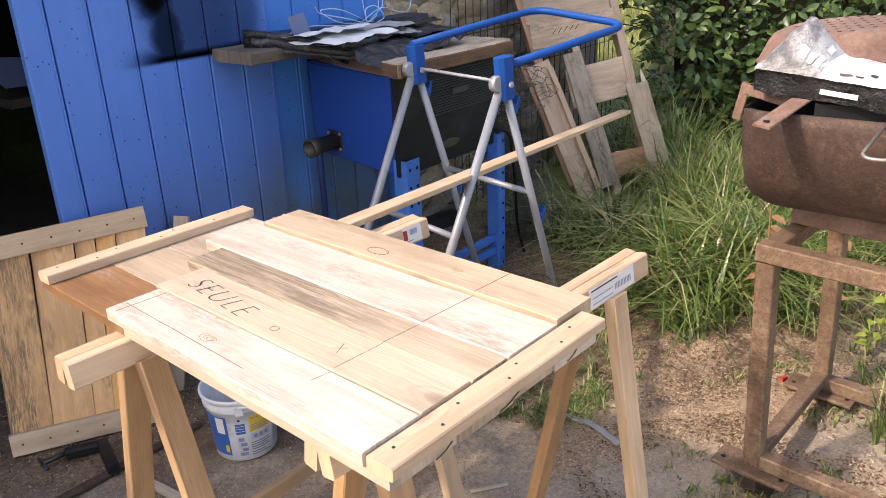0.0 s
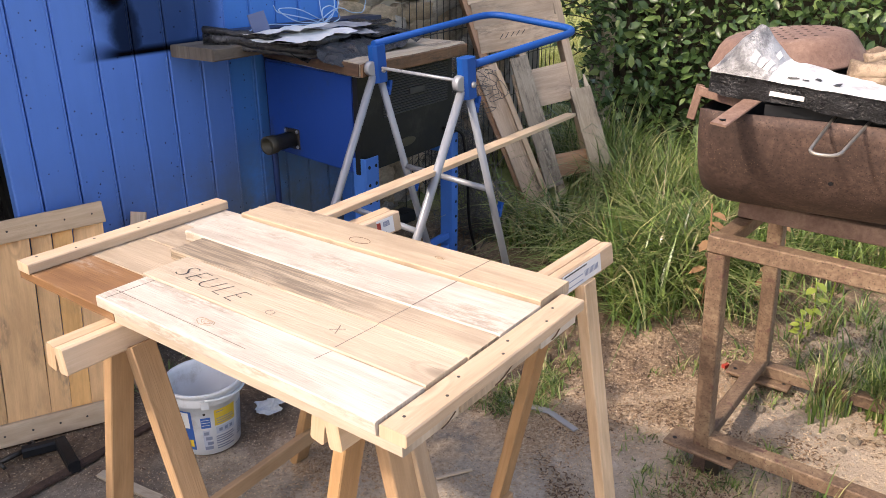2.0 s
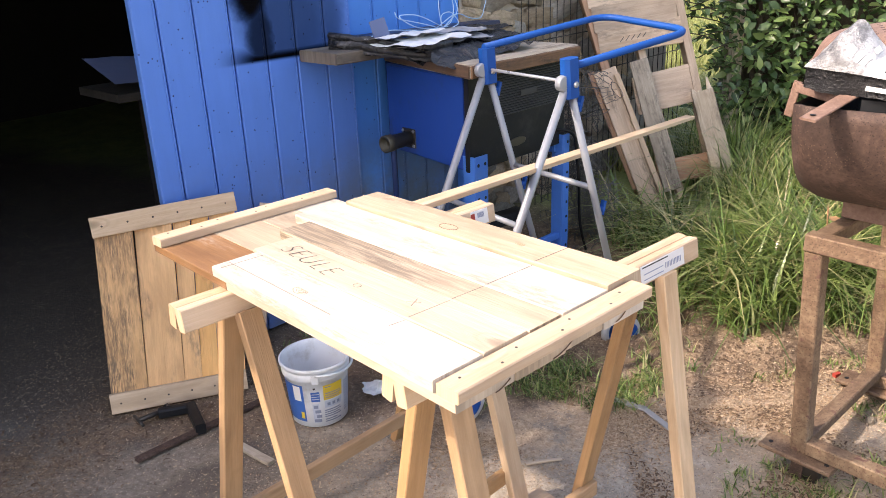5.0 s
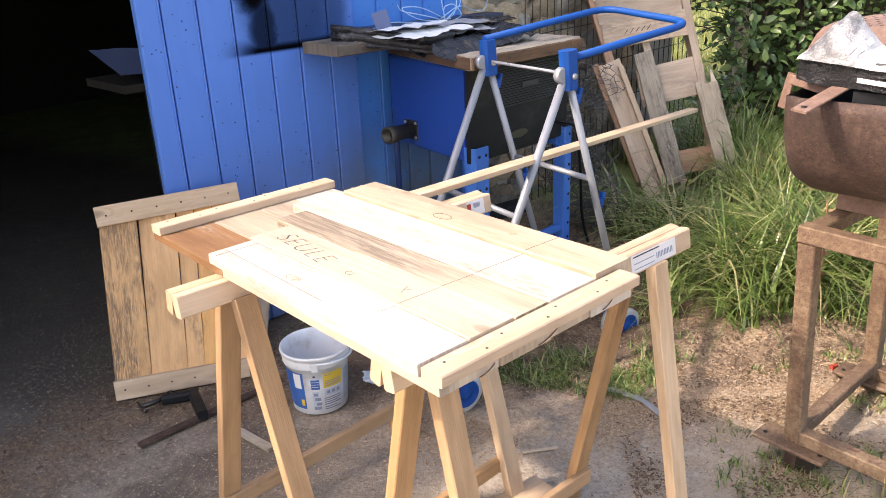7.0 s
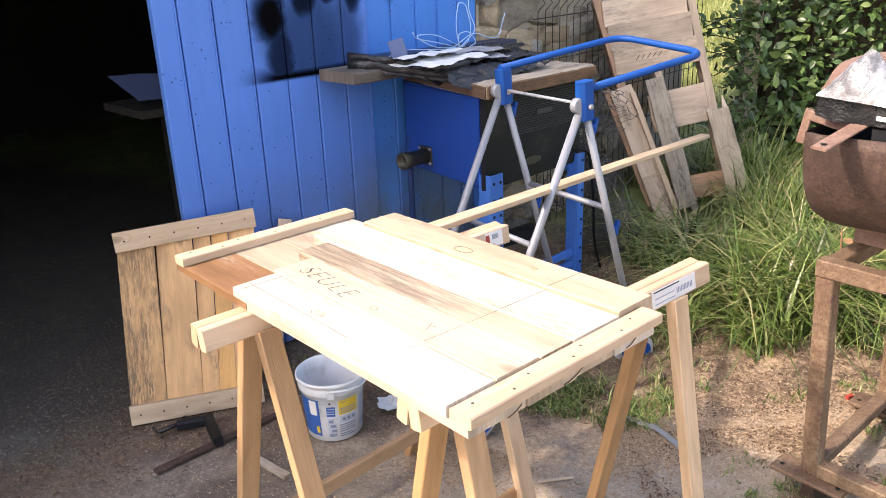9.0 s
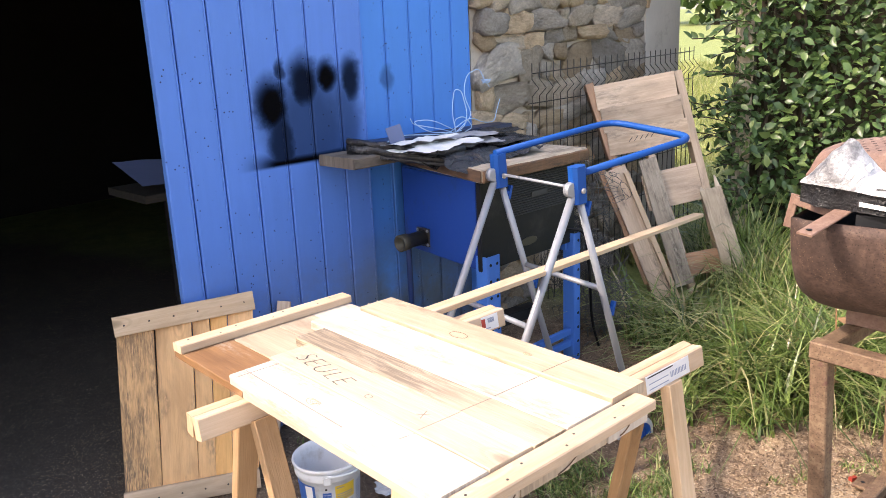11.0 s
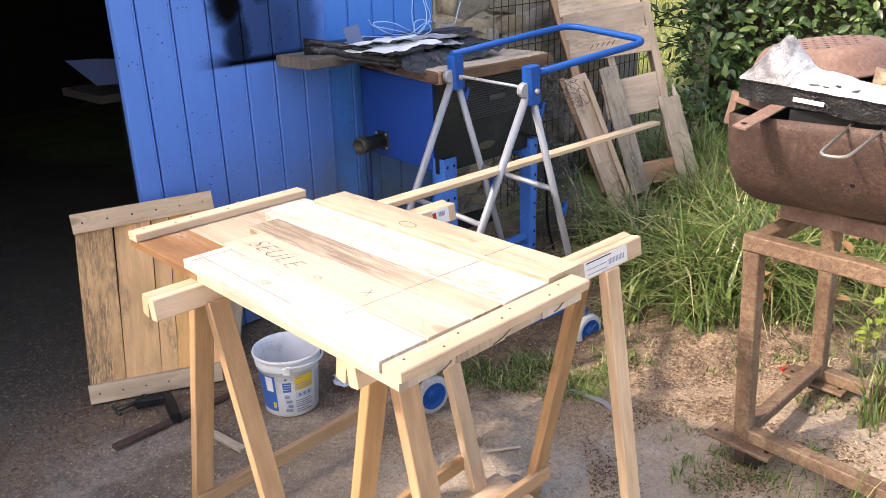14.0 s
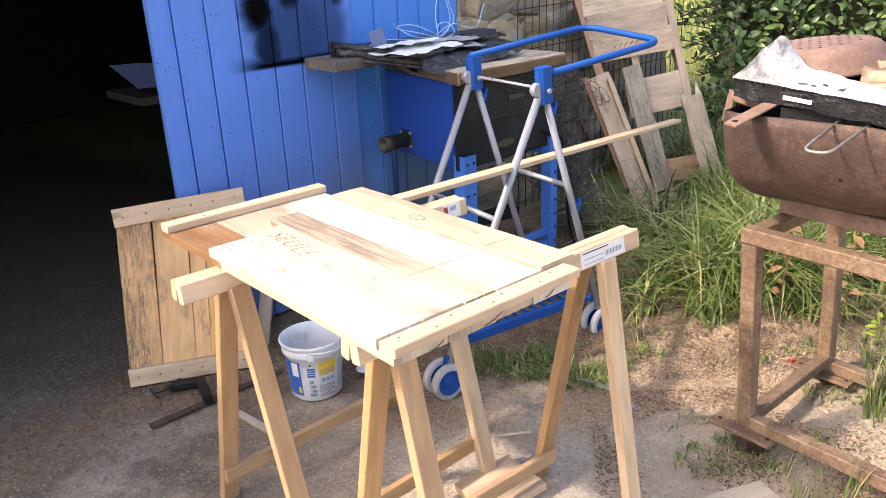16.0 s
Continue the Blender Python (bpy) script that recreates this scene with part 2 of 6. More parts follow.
def rust(name, deep, mid, pale, rough=0.75, flake=0.5, paint=None, flecks=False):
    n = Net(name, rough, 0.15)
    o = n.coords("Object")
    big = n.noise(o, 7, 6, 0.65, 0.3)
    small = n.noise(o, 90, 5, 0.7)
    f = n.math("ADD", n.math("MULTIPLY", big, 0.6), n.math("MULTIPLY", small, 0.4))
    col = n.ramp(f, [(0.34, deep), (0.5, mid), (0.66, pale)])
    pits = n.voronoi(o, 160)
    col = n.mix(n.math("MULTIPLY", n.span(pits, 0.3, 0.1), flake), col, tuple(c * 0.45 for c in deep))
    if flecks:
        col = n.mix(n.math("MULTIPLY", n.span(n.voronoi(o, 210), 0.22, 0.10), n.span(n.noise(o, 11, 5, 0.7), 0.44, 0.62)), col, (0.27, 0.185, 0.13))
    if paint:
        col = n.mix(n.span(n.noise(o, 26, 5, 0.7), 0.6, 0.66), col, paint)
    return n.done(col, n.math("ADD", small, n.math("MULTIPLY", pits, 0.5)), 0.0015)


PINE = wood("planed_pine", (0.64, 0.475, 0.32), (0.48, 0.325, 0.19), vary=0.08)
PINE_RED = wood("warm_pine", (0.47, 0.295, 0.155), (0.33, 0.19, 0.09), vary=0.06)
PALE = wood("pale_sawn_board", (0.58, 0.485, 0.375), (0.41, 0.32, 0.225), (0.19, 0.145, 0.105), 0.66, vary=0.08)
WHITE_BOARD = wood("whitened_board", (0.63, 0.57, 0.495), (0.45, 0.385, 0.31), (0.30, 0.24, 0.18), 0.56, knots=False, vary=0.04)
STAINED = wood("stained_board", (0.56, 0.455, 0.335), (0.36, 0.27, 0.18), (0.11, 0.088, 0.064), 0.27, knots=False, vary=0.04, reach=(0.28, 0.64), streak=(5, 85, 1))
ORANGE = wood("reddish_board", (0.34, 0.165, 0.055), (0.19, 0.078, 0.022), (0.44, 0.36, 0.28), 0.60, knots=False, vary=0.04)
TAN = wood("tan_board", (0.53, 0.425, 0.31), (0.36, 0.27, 0.18), (0.19, 0.145, 0.105), 0.58, vary=0.05)
END_GRAIN = wood("dark_end_grain", (0.30, 0.19, 0.11), (0.17, 0.10, 0.055), knots=False)
PANEL_WOOD = wood("panel_board", (0.80, 0.46, 0.19), (0.56, 0.29, 0.105), (0.14, 0.095, 0.06), 0.62, vary=0.14)
MOULDY = wood("mouldy_board", (0.74, 0.43, 0.185), (0.52, 0.275, 0.105), (0.06, 0.048, 0.038), 0.40, vary=0.04, streak=(14, 110, 1))
PALLET_WOOD = wood("weathered_pallet_wood", (0.62, 0.48, 0.35), (0.40, 0.285, 0.19), (0.12, 0.10, 0.08), 0.6, vary=0.18)
PALLET_RED = wood("reddish_pallet_wood", (0.46, 0.27, 0.155), (0.28, 0.15, 0.08), (0.10, 0.06, 0.04), 0.6, vary=0.1)
GREY_WOOD = wood("grey_old_wood", (0.52, 0.45, 0.35), (0.28, 0.225, 0.16), (0.05, 0.04, 0.035), 0.58, vary=0.15, rough=0.85)
BROWN_WOOD = wood("dark_bench_wood", (0.20, 0.11, 0.06), (0.07, 0.04, 0.022), (0.03, 0.025, 0.02), 0.6, vary=0.1, rough=0.85)
RUST = rust("rusted_drum", (0.030, 0.018, 0.014), (0.068, 0.040, 0.030), (0.145, 0.092, 0.070), flake=0.8, flecks=True)
RUST_FRAME = rust("rusted_frame", (0.075, 0.042, 0.026), (0.165, 0.105, 0.065), (0.30, 0.215, 0.135), flake=0.8, paint=(0.12, 0.058, 0.045), flecks=True)
RUST_LIGHT = rust("rusted_sheet", (0.12, 0.066, 0.048), (0.20, 0.122, 0.092), (0.30, 0.205, 0.155), flake=0.3)
GREY_TUBE = plain("grey_enamel", (0.27, 0.285, 0.31), 0.35, 0.2, 0.1)
BLUE_PLASTIC = plain("blue_plastic", (0.003, 0.062, 0.27), 0.48, 0, 0.12)
BLUE_STEEL = plain("blue_painted_steel", (0.035, 0.16, 0.52), 0.5, 0, 0.2, dirt=(0.06, 0.05, 0.05), dirt_at=0.66)
TYRE = plain("grey_rubber", (0.42, 0.43, 0.44), 0.6, 0, 0.1, dirt=(0.2, 0.18, 0.15))
BLACK_PLASTIC = plain("black_plastic", (0.006, 0.006, 0.007), 0.42, 0, 0.3)
VENT = plain("dusty_black_vent", (0.030, 0.031, 0.034), 0.6, 0, 0.3)
OLIVE = plain("grimy_pipe_metal", (0.055, 0.05, 0.035), 0.55, 0.3, 0.4, dirt=(0.09, 0.06, 0.035))
CREASED = plain("creased_black_plastic", (0.022, 0.023, 0.026), 0.30, 0, 0.4, 22.0, 0.006, dirt=(0.12, 0.12, 0.125), dirt_at=0.60)
# flat discs in this dark colour stand for the shade in the lid's holes
HOLE = plain("hole_shade", (0.05, 0.03, 0.024), 0.9, 0, 0.3)
DEEP_BLUE = plain("deep_blue_paint", (0.008, 0.030, 0.12), 0.6, 0, 0.3)
BLACK_PANEL = plain("black_panel", (0.010, 0.011, 0.013), 0.55, 0, 0.3, dirt=(0.03, 0.03, 0.03))
for dull in (BLACK_PLASTIC, BLACK_PANEL, BLUE_PLASTIC):
    dull.node_tree.nodes["Principled BSDF"].inputs["Specular IOR Level"].default_value = 0.22
DARK_METAL = plain("dark_steel", (0.05, 0.045, 0.04), 0.45, 0.6, 0.3, dirt=(0.10, 0.05, 0.03))
STEEL = plain("bare_steel", (0.36, 0.36, 0.36), 0.5, 0.5, 0.1)
WIRE = plain("dull_wire", (0.30, 0.28, 0.25), 0.45, 0.7, 0.2)
NET_WIRE = plain("dark_netting_wire", (0.12, 0.115, 0.11), 0.6, 0.4, 0.2)
WHITE_PLASTIC = plain("white_plastic", (0.66, 0.69, 0.72), 0.4, 0, 0.05, dirt=(0.42, 0.41, 0.38), dirt_at=0.62)
PAPER = plain("white_paper", (0.72, 0.72, 0.70), 0.7, 0, 0.06)
INK_BLUE = plain("blue_print", (0.03, 0.12, 0.40), 0.4, 0, 0.05)
INK_GREY = plain("grey_print", (0.22, 0.26, 0.36), 0.5, 0, 0.1)
INK_PALE = plain("pale_blue_print", (0.50, 0.56, 0.66), 0.5, 0, 0.06)
INK_BLACK = plain("black_print", (0.03, 0.03, 0.03), 0.6, 0, 0.1)
YELLOW = plain("yellow_print", (0.72, 0.50, 0.05), 0.4, 0, 0.05)
RED = plain("red_print", (0.36, 0.045, 0.03), 0.5, 0, 0.1)
CONCRETE = plain("grey_render", (0.50, 0.47, 0.42), 0.9, 0, 0.15, 6.0, 0.003, dirt=(0.22, 0.20, 0.17))
OLD_PLANK = wood("old_grey_plank", (0.25, 0.205, 0.16), (0.12, 0.095, 0.07), (0.05, 0.045, 0.04), 0.55, rough=0.9)
MORTAR = plain("lime_mortar", (0.48, 0.42, 0.34), 0.95, 0, 0.2, 12.0, 0.006, dirt=(0.30, 0.25, 0.19))


def blue_paint(name, color, soot=True):
    """Gloss paint on boards: chips, dirt splashed at the foot and black spray marks."""
    n = Net(name, 0.42)
    g = n.nt.nodes.new("ShaderNodeNewGeometry").outputs["Position"]
    sep = n.nt.nodes.new("ShaderNodeSeparateXYZ")
    n.link(g, sep.inputs[0])
    x, y, z = sep.outputs
    along = n.math("ADD", n.math("MULTIPLY", n.math("ADD", x, 0.979), 0.637), n.math("MULTIPLY", n.math("ADD", y, -2.191), 0.771))
    flat = n.nt.nodes.new("ShaderNodeCombineXYZ")
    n.link(along, flat.inputs[0])
    n.link(z, flat.inputs[1])
    p = flat.outputs[0]
    big = n.noise(p, 3.0, 5, 0.6)
    stretched = n.nt.nodes.new("ShaderNodeMapping")
    stretched.inputs["Scale"].default_value = (14, 1.5, 1)
    n.link(p, stretched.inputs[0])
    run = n.noise(stretched.outputs[0], 2.0, 5, 0.6)
    col = n.mix(n.math("ADD", n.math("MULTIPLY", big, 0.6), n.math("MULTIPLY", run, 0.4)), tuple(c * 0.82 for c in color), tuple(min(1, c * 1.16) for c in color))
    dirt = n.math("MULTIPLY", n.span(z, 0.80, 0.20), n.span(n.noise(p, 5, 6, 0.7), 0.28, 0.62))
    col = n.mix(n.math("MULTIPLY", dirt, 0.72), col, (0.13, 0.13, 0.11))
    moss = n.math("MULTIPLY", n.math("MULTIPLY", n.span(z, 0.78, 0.30), n.span(along, 0.30, 0.75)), n.span(n.noise(p, 3.4, 6, 0.68), 0.30, 0.58))
    col = n.mix(n.math("MULTIPLY", moss, 0.62), col, (0.10, 0.115, 0.085))
    chips = n.math("MULTIPLY", n.span(n.voronoi(p, 42), 0.14, 0.08), n.span(n.noise(p, 7, 3, 0.6), 0.49, 0.55))
    col = n.mix(chips, col, (0.02, 0.025, 0.05))
    if soot:
        total = None
        wob = n.math("MULTIPLY", n.math("ADD", n.noise(p, 14, 4, 0.6), -0.5), 0.05)
        for s, h, rx, rz, k in ((0.300, 1.185, 0.080, 0.110, 1.0), (0.435, 1.25, 0.075, 0.11, 0.97), (0.535, 1.268, 0.058, 0.065, 1.0), (0.640, 1.25, 0.050, 0.095, 0.95),
                                (0.33, 1.05, 0.075, 0.17, 0.93), (0.45, 1.10, 0.21, 0.21, 0.74), (0.59, 1.10, 0.10, 0.18, 0.66), (0.83, 1.245, 0.035, 0.05, 0.5), (0.345, 1.30, 0.028, 0.04, 0.85)):
            dx = n.math("DIVIDE", n.math("ADD", n.math("ADD", along, wob), -s), rx)
            dz = n.math("DIVIDE", n.math("ADD", n.math("ADD", z, wob), -h), rz)
            d = n.math("ADD", n.math("MULTIPLY", dx, dx), n.math("MULTIPLY", dz, dz))
            b = n.span(d, 1.5, 0.12, 0, k)
            total = b if total is None else n.math("MAXIMUM", total, b)
        band = n.math("MULTIPLY", n.math("MULTIPLY", n.span(along, 0.13, 0.30), n.span(along, 0.78, 0.62)), n.span(z, 1.05, 0.99))
        total = n.math("MAXIMUM", total, band)
        total = n.math("MULTIPLY", total, n.span(z, 0.972, 0.986))
        col = n.mix(total, col, (0.0015, 0.0015, 0.0025))
        n.link(n.span(total, 0, 1, 0.22, 0.02), n.bsdf.inputs["Specular IOR Level"])
    if not soot:
        n.bsdf.inputs["Specular IOR Level"].default_value = 0.22
    fine = n.noise(p, 120, 3, 0.6)
    return n.done(col, n.math("ADD", n.math("MULTIPLY", run, 0.6), n.math("MULTIPLY", fine, 0.4)), 0.0012, rough=n.span(big, 0.2, 0.8, 0.34, 0.52))


BLUE_DOOR = blue_paint("worn_blue_paint", (0.085, 0.215, 0.60))
BLUE_DOOR_B = blue_paint("bright_blue_paint", (0.052, 0.228, 0.65))
BLUE_BOX = plain("blue_sheet_metal", (0.012, 0.06, 0.30), 0.4, 0.1, 0.12, 5.0, dirt=(0.045, 0.05, 0.06), dirt_at=0.58)


def ground_material():
    """Old concrete under sawdust and shavings, bare soil and leaf litter, and turf further out."""
    n = Net("yard_ground", 0.95)
    o = n.coords("Object", shuffle=False)
    sep = n.nt.nodes.new("ShaderNodeSeparateXYZ")
    n.link(o, sep.inputs[0])
    x, y, z = sep.outputs
    big = n.noise(o, 1.6, 6, 0.65, 0.4)
    mid = n.noise(o, 9, 6, 0.65)
    fine = n.noise(o, 70, 5, 0.7)
    grit = n.voronoi(o, 150)
    conc = n.ramp(n.math("ADD", n.math("MULTIPLY", mid, 0.5), n.math("MULTIPLY", fine, 0.5)), [(0.32, (0.15, 0.126, 0.102)), (0.5, (0.31, 0.264, 0.212)), (0.68, (0.52, 0.455, 0.37))])
    conc = n.mix(n.math("MULTIPLY", n.span(grit, 0.25, 0.1), 0.5), conc, (0.33, 0.29, 0.24))
    soil = n.ramp(n.math("ADD", n.math("MULTIPLY", mid, 0.4), n.math("MULTIPLY", fine, 0.6)), [(0.3, (0.06, 0.040, 0.027)), (0.5, (0.16, 0.108, 0.07)), (0.7, (0.32, 0.22, 0.135))])
    # shed's shade on the left darkened into the concrete, mixed with blotchy dirt
    shade_grime = n.math("MULTIPLY", n.span(n.noise(o, 2.3, 6, 0.7), 0.36, 0.60), n.span(x, -0.20, -0.80, 0.0, 0.92))
    conc = n.mix(shade_grime, conc, (0.070, 0.056, 0.046))
    # pale area where the panel's shadow falls, painted lighter to lift that shadow
    worn = n.math("MULTIPLY", n.span(n.noise(o, 3.1, 5, 0.7), 0.28, 0.5), n.math("MULTIPLY", n.span(x, -0.45, -0.1), n.math("MULTIPLY", n.span(x, 0.75, 0.4), n.span(y, 1.80, 1.66))))
    conc = n.mix(n.math("MULTIPLY", worn, n.span(fine, 0.3, 0.62, 0.10, 0.75)), conc, (0.46, 0.405, 0.335))
    mud = n.math("MULTIPLY", n.span(n.noise(o, 4.2, 6, 0.72), 0.36, 0.56), n.span(x, 0.15, 0.6, 0.15, 0.65))
    conc = n.mix(mud, conc, (0.33, 0.26, 0.19))
    dust = n.ramp(fine, [(0.3, (0.28, 0.18, 0.105)), (0.55, (0.52, 0.38, 0.25)), (0.75, (0.72, 0.57, 0.40))])
    edge = n.math("ADD", y, n.math("MULTIPLY", n.math("ADD", big, -0.5), 0.9))
    tilt = n.math("ADD", edge, n.math("MULTIPLY", x, -0.12))
    col = n.mix(n.span(tilt, 1.82, 1.98), conc, soil)
    drift = n.math("MULTIPLY", n.span(n.math("ABSOLUTE", n.math("ADD", tilt, -1.79)), 0.20, 0.04), n.span(mid, 0.36, 0.56))
    drift = n.math("MULTIPLY", n.math("MULTIPLY", drift, n.span(x, -0.5, -0.05)), n.span(x, 0.9, 0.5, 0.3, 1.0))
    # sawdust, thicker to the right where it also lightens the panel's shadow
    patch = n.math("MULTIPLY", n.span(big, 0.44, 0.60), n.math("MULTIPLY", n.span(mid, 0.40, 0.62), n.span(x, -1.0, 0.5, 0.12, 0.62)))
    col = n.mix(n.math("MULTIPLY", n.math("MAXIMUM", drift, patch), 0.85), col, dust)
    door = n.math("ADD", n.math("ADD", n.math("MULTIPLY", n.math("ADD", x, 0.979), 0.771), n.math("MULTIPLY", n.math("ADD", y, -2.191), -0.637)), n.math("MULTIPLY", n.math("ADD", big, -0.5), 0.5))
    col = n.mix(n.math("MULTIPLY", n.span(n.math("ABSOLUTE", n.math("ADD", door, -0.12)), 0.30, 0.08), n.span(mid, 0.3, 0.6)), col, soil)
    # floor inside the doorway: the shed's shade is put in as a dark tint
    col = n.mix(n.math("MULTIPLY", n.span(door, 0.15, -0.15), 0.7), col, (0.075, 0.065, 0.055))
    crumb = n.voronoi(o, 105)
    chosen = n.noise(o, 48, 3, 0.6)
    col = n.mix(n.math("MULTIPLY", n.span(crumb, 0.34, 0.24), n.span(chosen, 0.54, 0.62, 0.0, 0.75)), col, (0.55, 0.42, 0.28))
    col = n.mix(n.math("MULTIPLY", n.span(crumb, 0.34, 0.24), n.span(chosen, 0.45, 0.38, 0.0, 0.7)), col, (0.07, 0.052, 0.038))
    speck = n.voronoi(o, 230)
    pick = n.noise(o, 120, 2, 0.5)
    col = n.mix(n.math("MULTIPLY", n.span(speck, 0.30, 0.16), n.span(pick, 0.52, 0.58, 0.0, 0.9)), col, (0.62, 0.53, 0.42))
    col = n.mix(n.math("MULTIPLY", n.span(speck, 0.30, 0.16), n.span(pick, 0.48, 0.42, 0.0, 0.85)), col, (0.055, 0.042, 0.034))
    turf = n.ramp(n.math("ADD", n.math("MULTIPLY", mid, 0.5), n.math("MULTIPLY", fine, 0.5)), [(0.3, (0.10, 0.13, 0.035)), (0.55, (0.22, 0.26, 0.08)), (0.75, (0.36, 0.37, 0.15))])
    far = n.math("ADD", n.math("ADD", y, n.math("MULTIPLY", x, 0.45)), n.math("MULTIPLY", n.math("ADD", big, -0.5), 0.8))
    col = n.mix(n.span(far, 3.2, 3.9), col, turf)
    h = n.math("ADD", n.math("MULTIPLY", fine, 0.6), n.math("MULTIPLY", mid, 0.6))
    return n.done(col, h, 0.012, normal_strength=0.8)


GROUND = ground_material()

# ---- the setting ----
DO, DU, DN = V(-0.979, 2.191, 0), V(0.637, 0.771, 0), V(0.771, -0.637, 0)


def F(s, n, z):
    """A place by the shed's front: along it, out from it, up."""
    return DO + DU * s + DN * n + V(0, 0, z)


def Fp(s, n):
    p = F(s, n, 0)
    return (p.x, p.y)


def wall(name, s0, s1, n0, n1, z0, z1, mat, label):
    return single(name, slab(bmesh.new(), [Fp(s0, n1), Fp(s1, n1), Fp(s1, n0), Fp(s0, n0)], z0, z1), mat, label, "wall", kind="structure")


def ground_height(x, y):
    h = 0.012 * noise.noise(V(x * 1.1, y * 1.1, 3)) * min(1.0, max(0.0, (abs(y - 1.2) + abs(x)) / 2))
    h += 0.09 * min(1, max(0, (x * 0.6 + y * 0.5 - 1.1) / 0.6))
    h += 0.05 * min(1, max(0, (y - 2.1) / 1.0))
    h += max(0.0, y - 5.0) * 0.035 * min(1, max(0, (y - 5) / 6)) if y < 120 else 115 * 0.035
    return h


def build_ground():
    bm = bmesh.new()

    def steps(lo, hi, a, b, fine, growth=1.35):
        v = [a + (b - a) * i / fine for i in range(fine + 1)]
        d = (b - a) / fine
        while v[-1] < hi:
            d *= growth
            v.append(min(hi, v[-1] + d))
        d = (b - a) / fine
        while v[0] > lo:
            d *= growth
            v.insert(0, max(lo, v[0] - d))
        return v
    xs, ys = steps(-400, 400, -2.5, 3.0, 90), steps(-400, 600, -0.5, 5.0, 90)
    grid = [[bm.verts.new((x, y, ground_height(x, y))) for x in xs] for y in ys]
    for r0, r1 in zip(grid, grid[1:]):
        for i in range(len(xs) - 1):
            bm.faces.new((r0[i], r0[i + 1], r1[i + 1], r1[i])).smooth = True
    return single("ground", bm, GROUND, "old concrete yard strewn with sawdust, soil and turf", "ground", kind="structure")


build_ground()
# near-black so that the unlit interior's shade is in the colour
INSIDE = plain("shaded_shed_inside", (0.02, 0.018, 0.016), 0.95, 0, 0.3, 3.0)
wall("wall_front_left", -4.5, -1.35, -0.45, 0, -0.1, 2.05, MORTAR, "plain rendered shed wall beside the open doorway")
wall("wall_over_door", -1.35, 1.32, -0.45, 0, 1.98, 2.05, MORTAR, "plain shed wall above the blue doors")
wall_stone = wall("wall_stone", 1.32, 2.66, -0.45, -0.03, -0.1, 2.05, MORTAR, "rubble stone wall of the shed in lime mortar")
wall("wall_pillar", 2.66, 3.02, -0.45, 0.0, -0.1, 2.05, CONCRETE, "smooth grey rendered corner pillar of the shed")
wall("wall_back", -4.5, 3.02, -5.2, -5.0, -0.1, 2.05, INSIDE, "inner back wall of the shed, coloured dark for its shade")
wall("wall_side_left", -4.7, -4.5, -5.2, 0, -0.1, 2.05, INSIDE, "inner side wall of the shed, coloured dark for its shade")
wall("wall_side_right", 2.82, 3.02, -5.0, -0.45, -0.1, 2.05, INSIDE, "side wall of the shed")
# roof and wall tops are unseen; their height places the shed's shade edge
single("roof", slab(bmesh.new(), [Fp(-5.0, 0.05), Fp(3.2, 0.05), Fp(3.2, -5.5), Fp(-5.0, -5.5)], 2.05, 2.13), INSIDE, "unseen shed roof, its height set to place the shed's shade", "roof", kind="structure")


def build_doors():
    for name, edges, mat, label, z1 in (
            ("door_1", (-0.101, -0.02, 0.098, 0.22, 0.346, 0.465, 0.592, 0.712), BLUE_DOOR, "worn blue boarded shed door with black spray marks", 1.97),
            ("door_2", (0.712, 0.832, 0.958, 1.075, 1.19, 1.30), BLUE_DOOR_B, "bright blue boarded shed door leaf, closed", 1.97)):
        at = F(edges[0], 0, 0.0)
        root = tagged(thing(name, at, label, "door"), kind="structure")
        out = 0.0 if name == "door_1" else -0.012
        for a, b in zip(edges, edges[1:]):
            w = b - a
            bm = board(F((a + b) / 2 - 0.004, out - 0.014, 0.03), F((a + b) / 2 - 0.004, out - 0.014, z1), w - 0.011, 0.028, DU, bevel=0.004, cuts=0)
            beam(bm, F(b - 0.0075, out - 0.012, 0.03), F(b - 0.0075, out - 0.012, z1), 0.008, 0.024, DU, bevel=0.003)
            part("plank", bm, mat, root)
        for h in (0.22, 1.86):
            part("rail", board(F(edges[0] + 0.02, out - 0.044, h), F(edges[-1] - 0.02, out - 0.044, h), 0.10, 0.03, UP), mat, root)
    sign = single("sign_plate", board(F(0.155, 0.004, 1.55), F(0.155, 0.004, 1.75), 0.345, 0.004, DU), PAPER, "white plate fixed to the blue door", "sign", at=F(0.155, 0, 1.55))
    return sign


build_doors()

# ---- the panel on the trestles ----
PO, PL, PW = V(-0.712, 1.338, 0), V(0.742, -0.670, 0), V(0.670, 0.742, 0)


def Q(a, b, z):
    """A place on the panel: along its planks, across them, up."""
    return PO + PL * a + PW * b + V(0, 0, z)


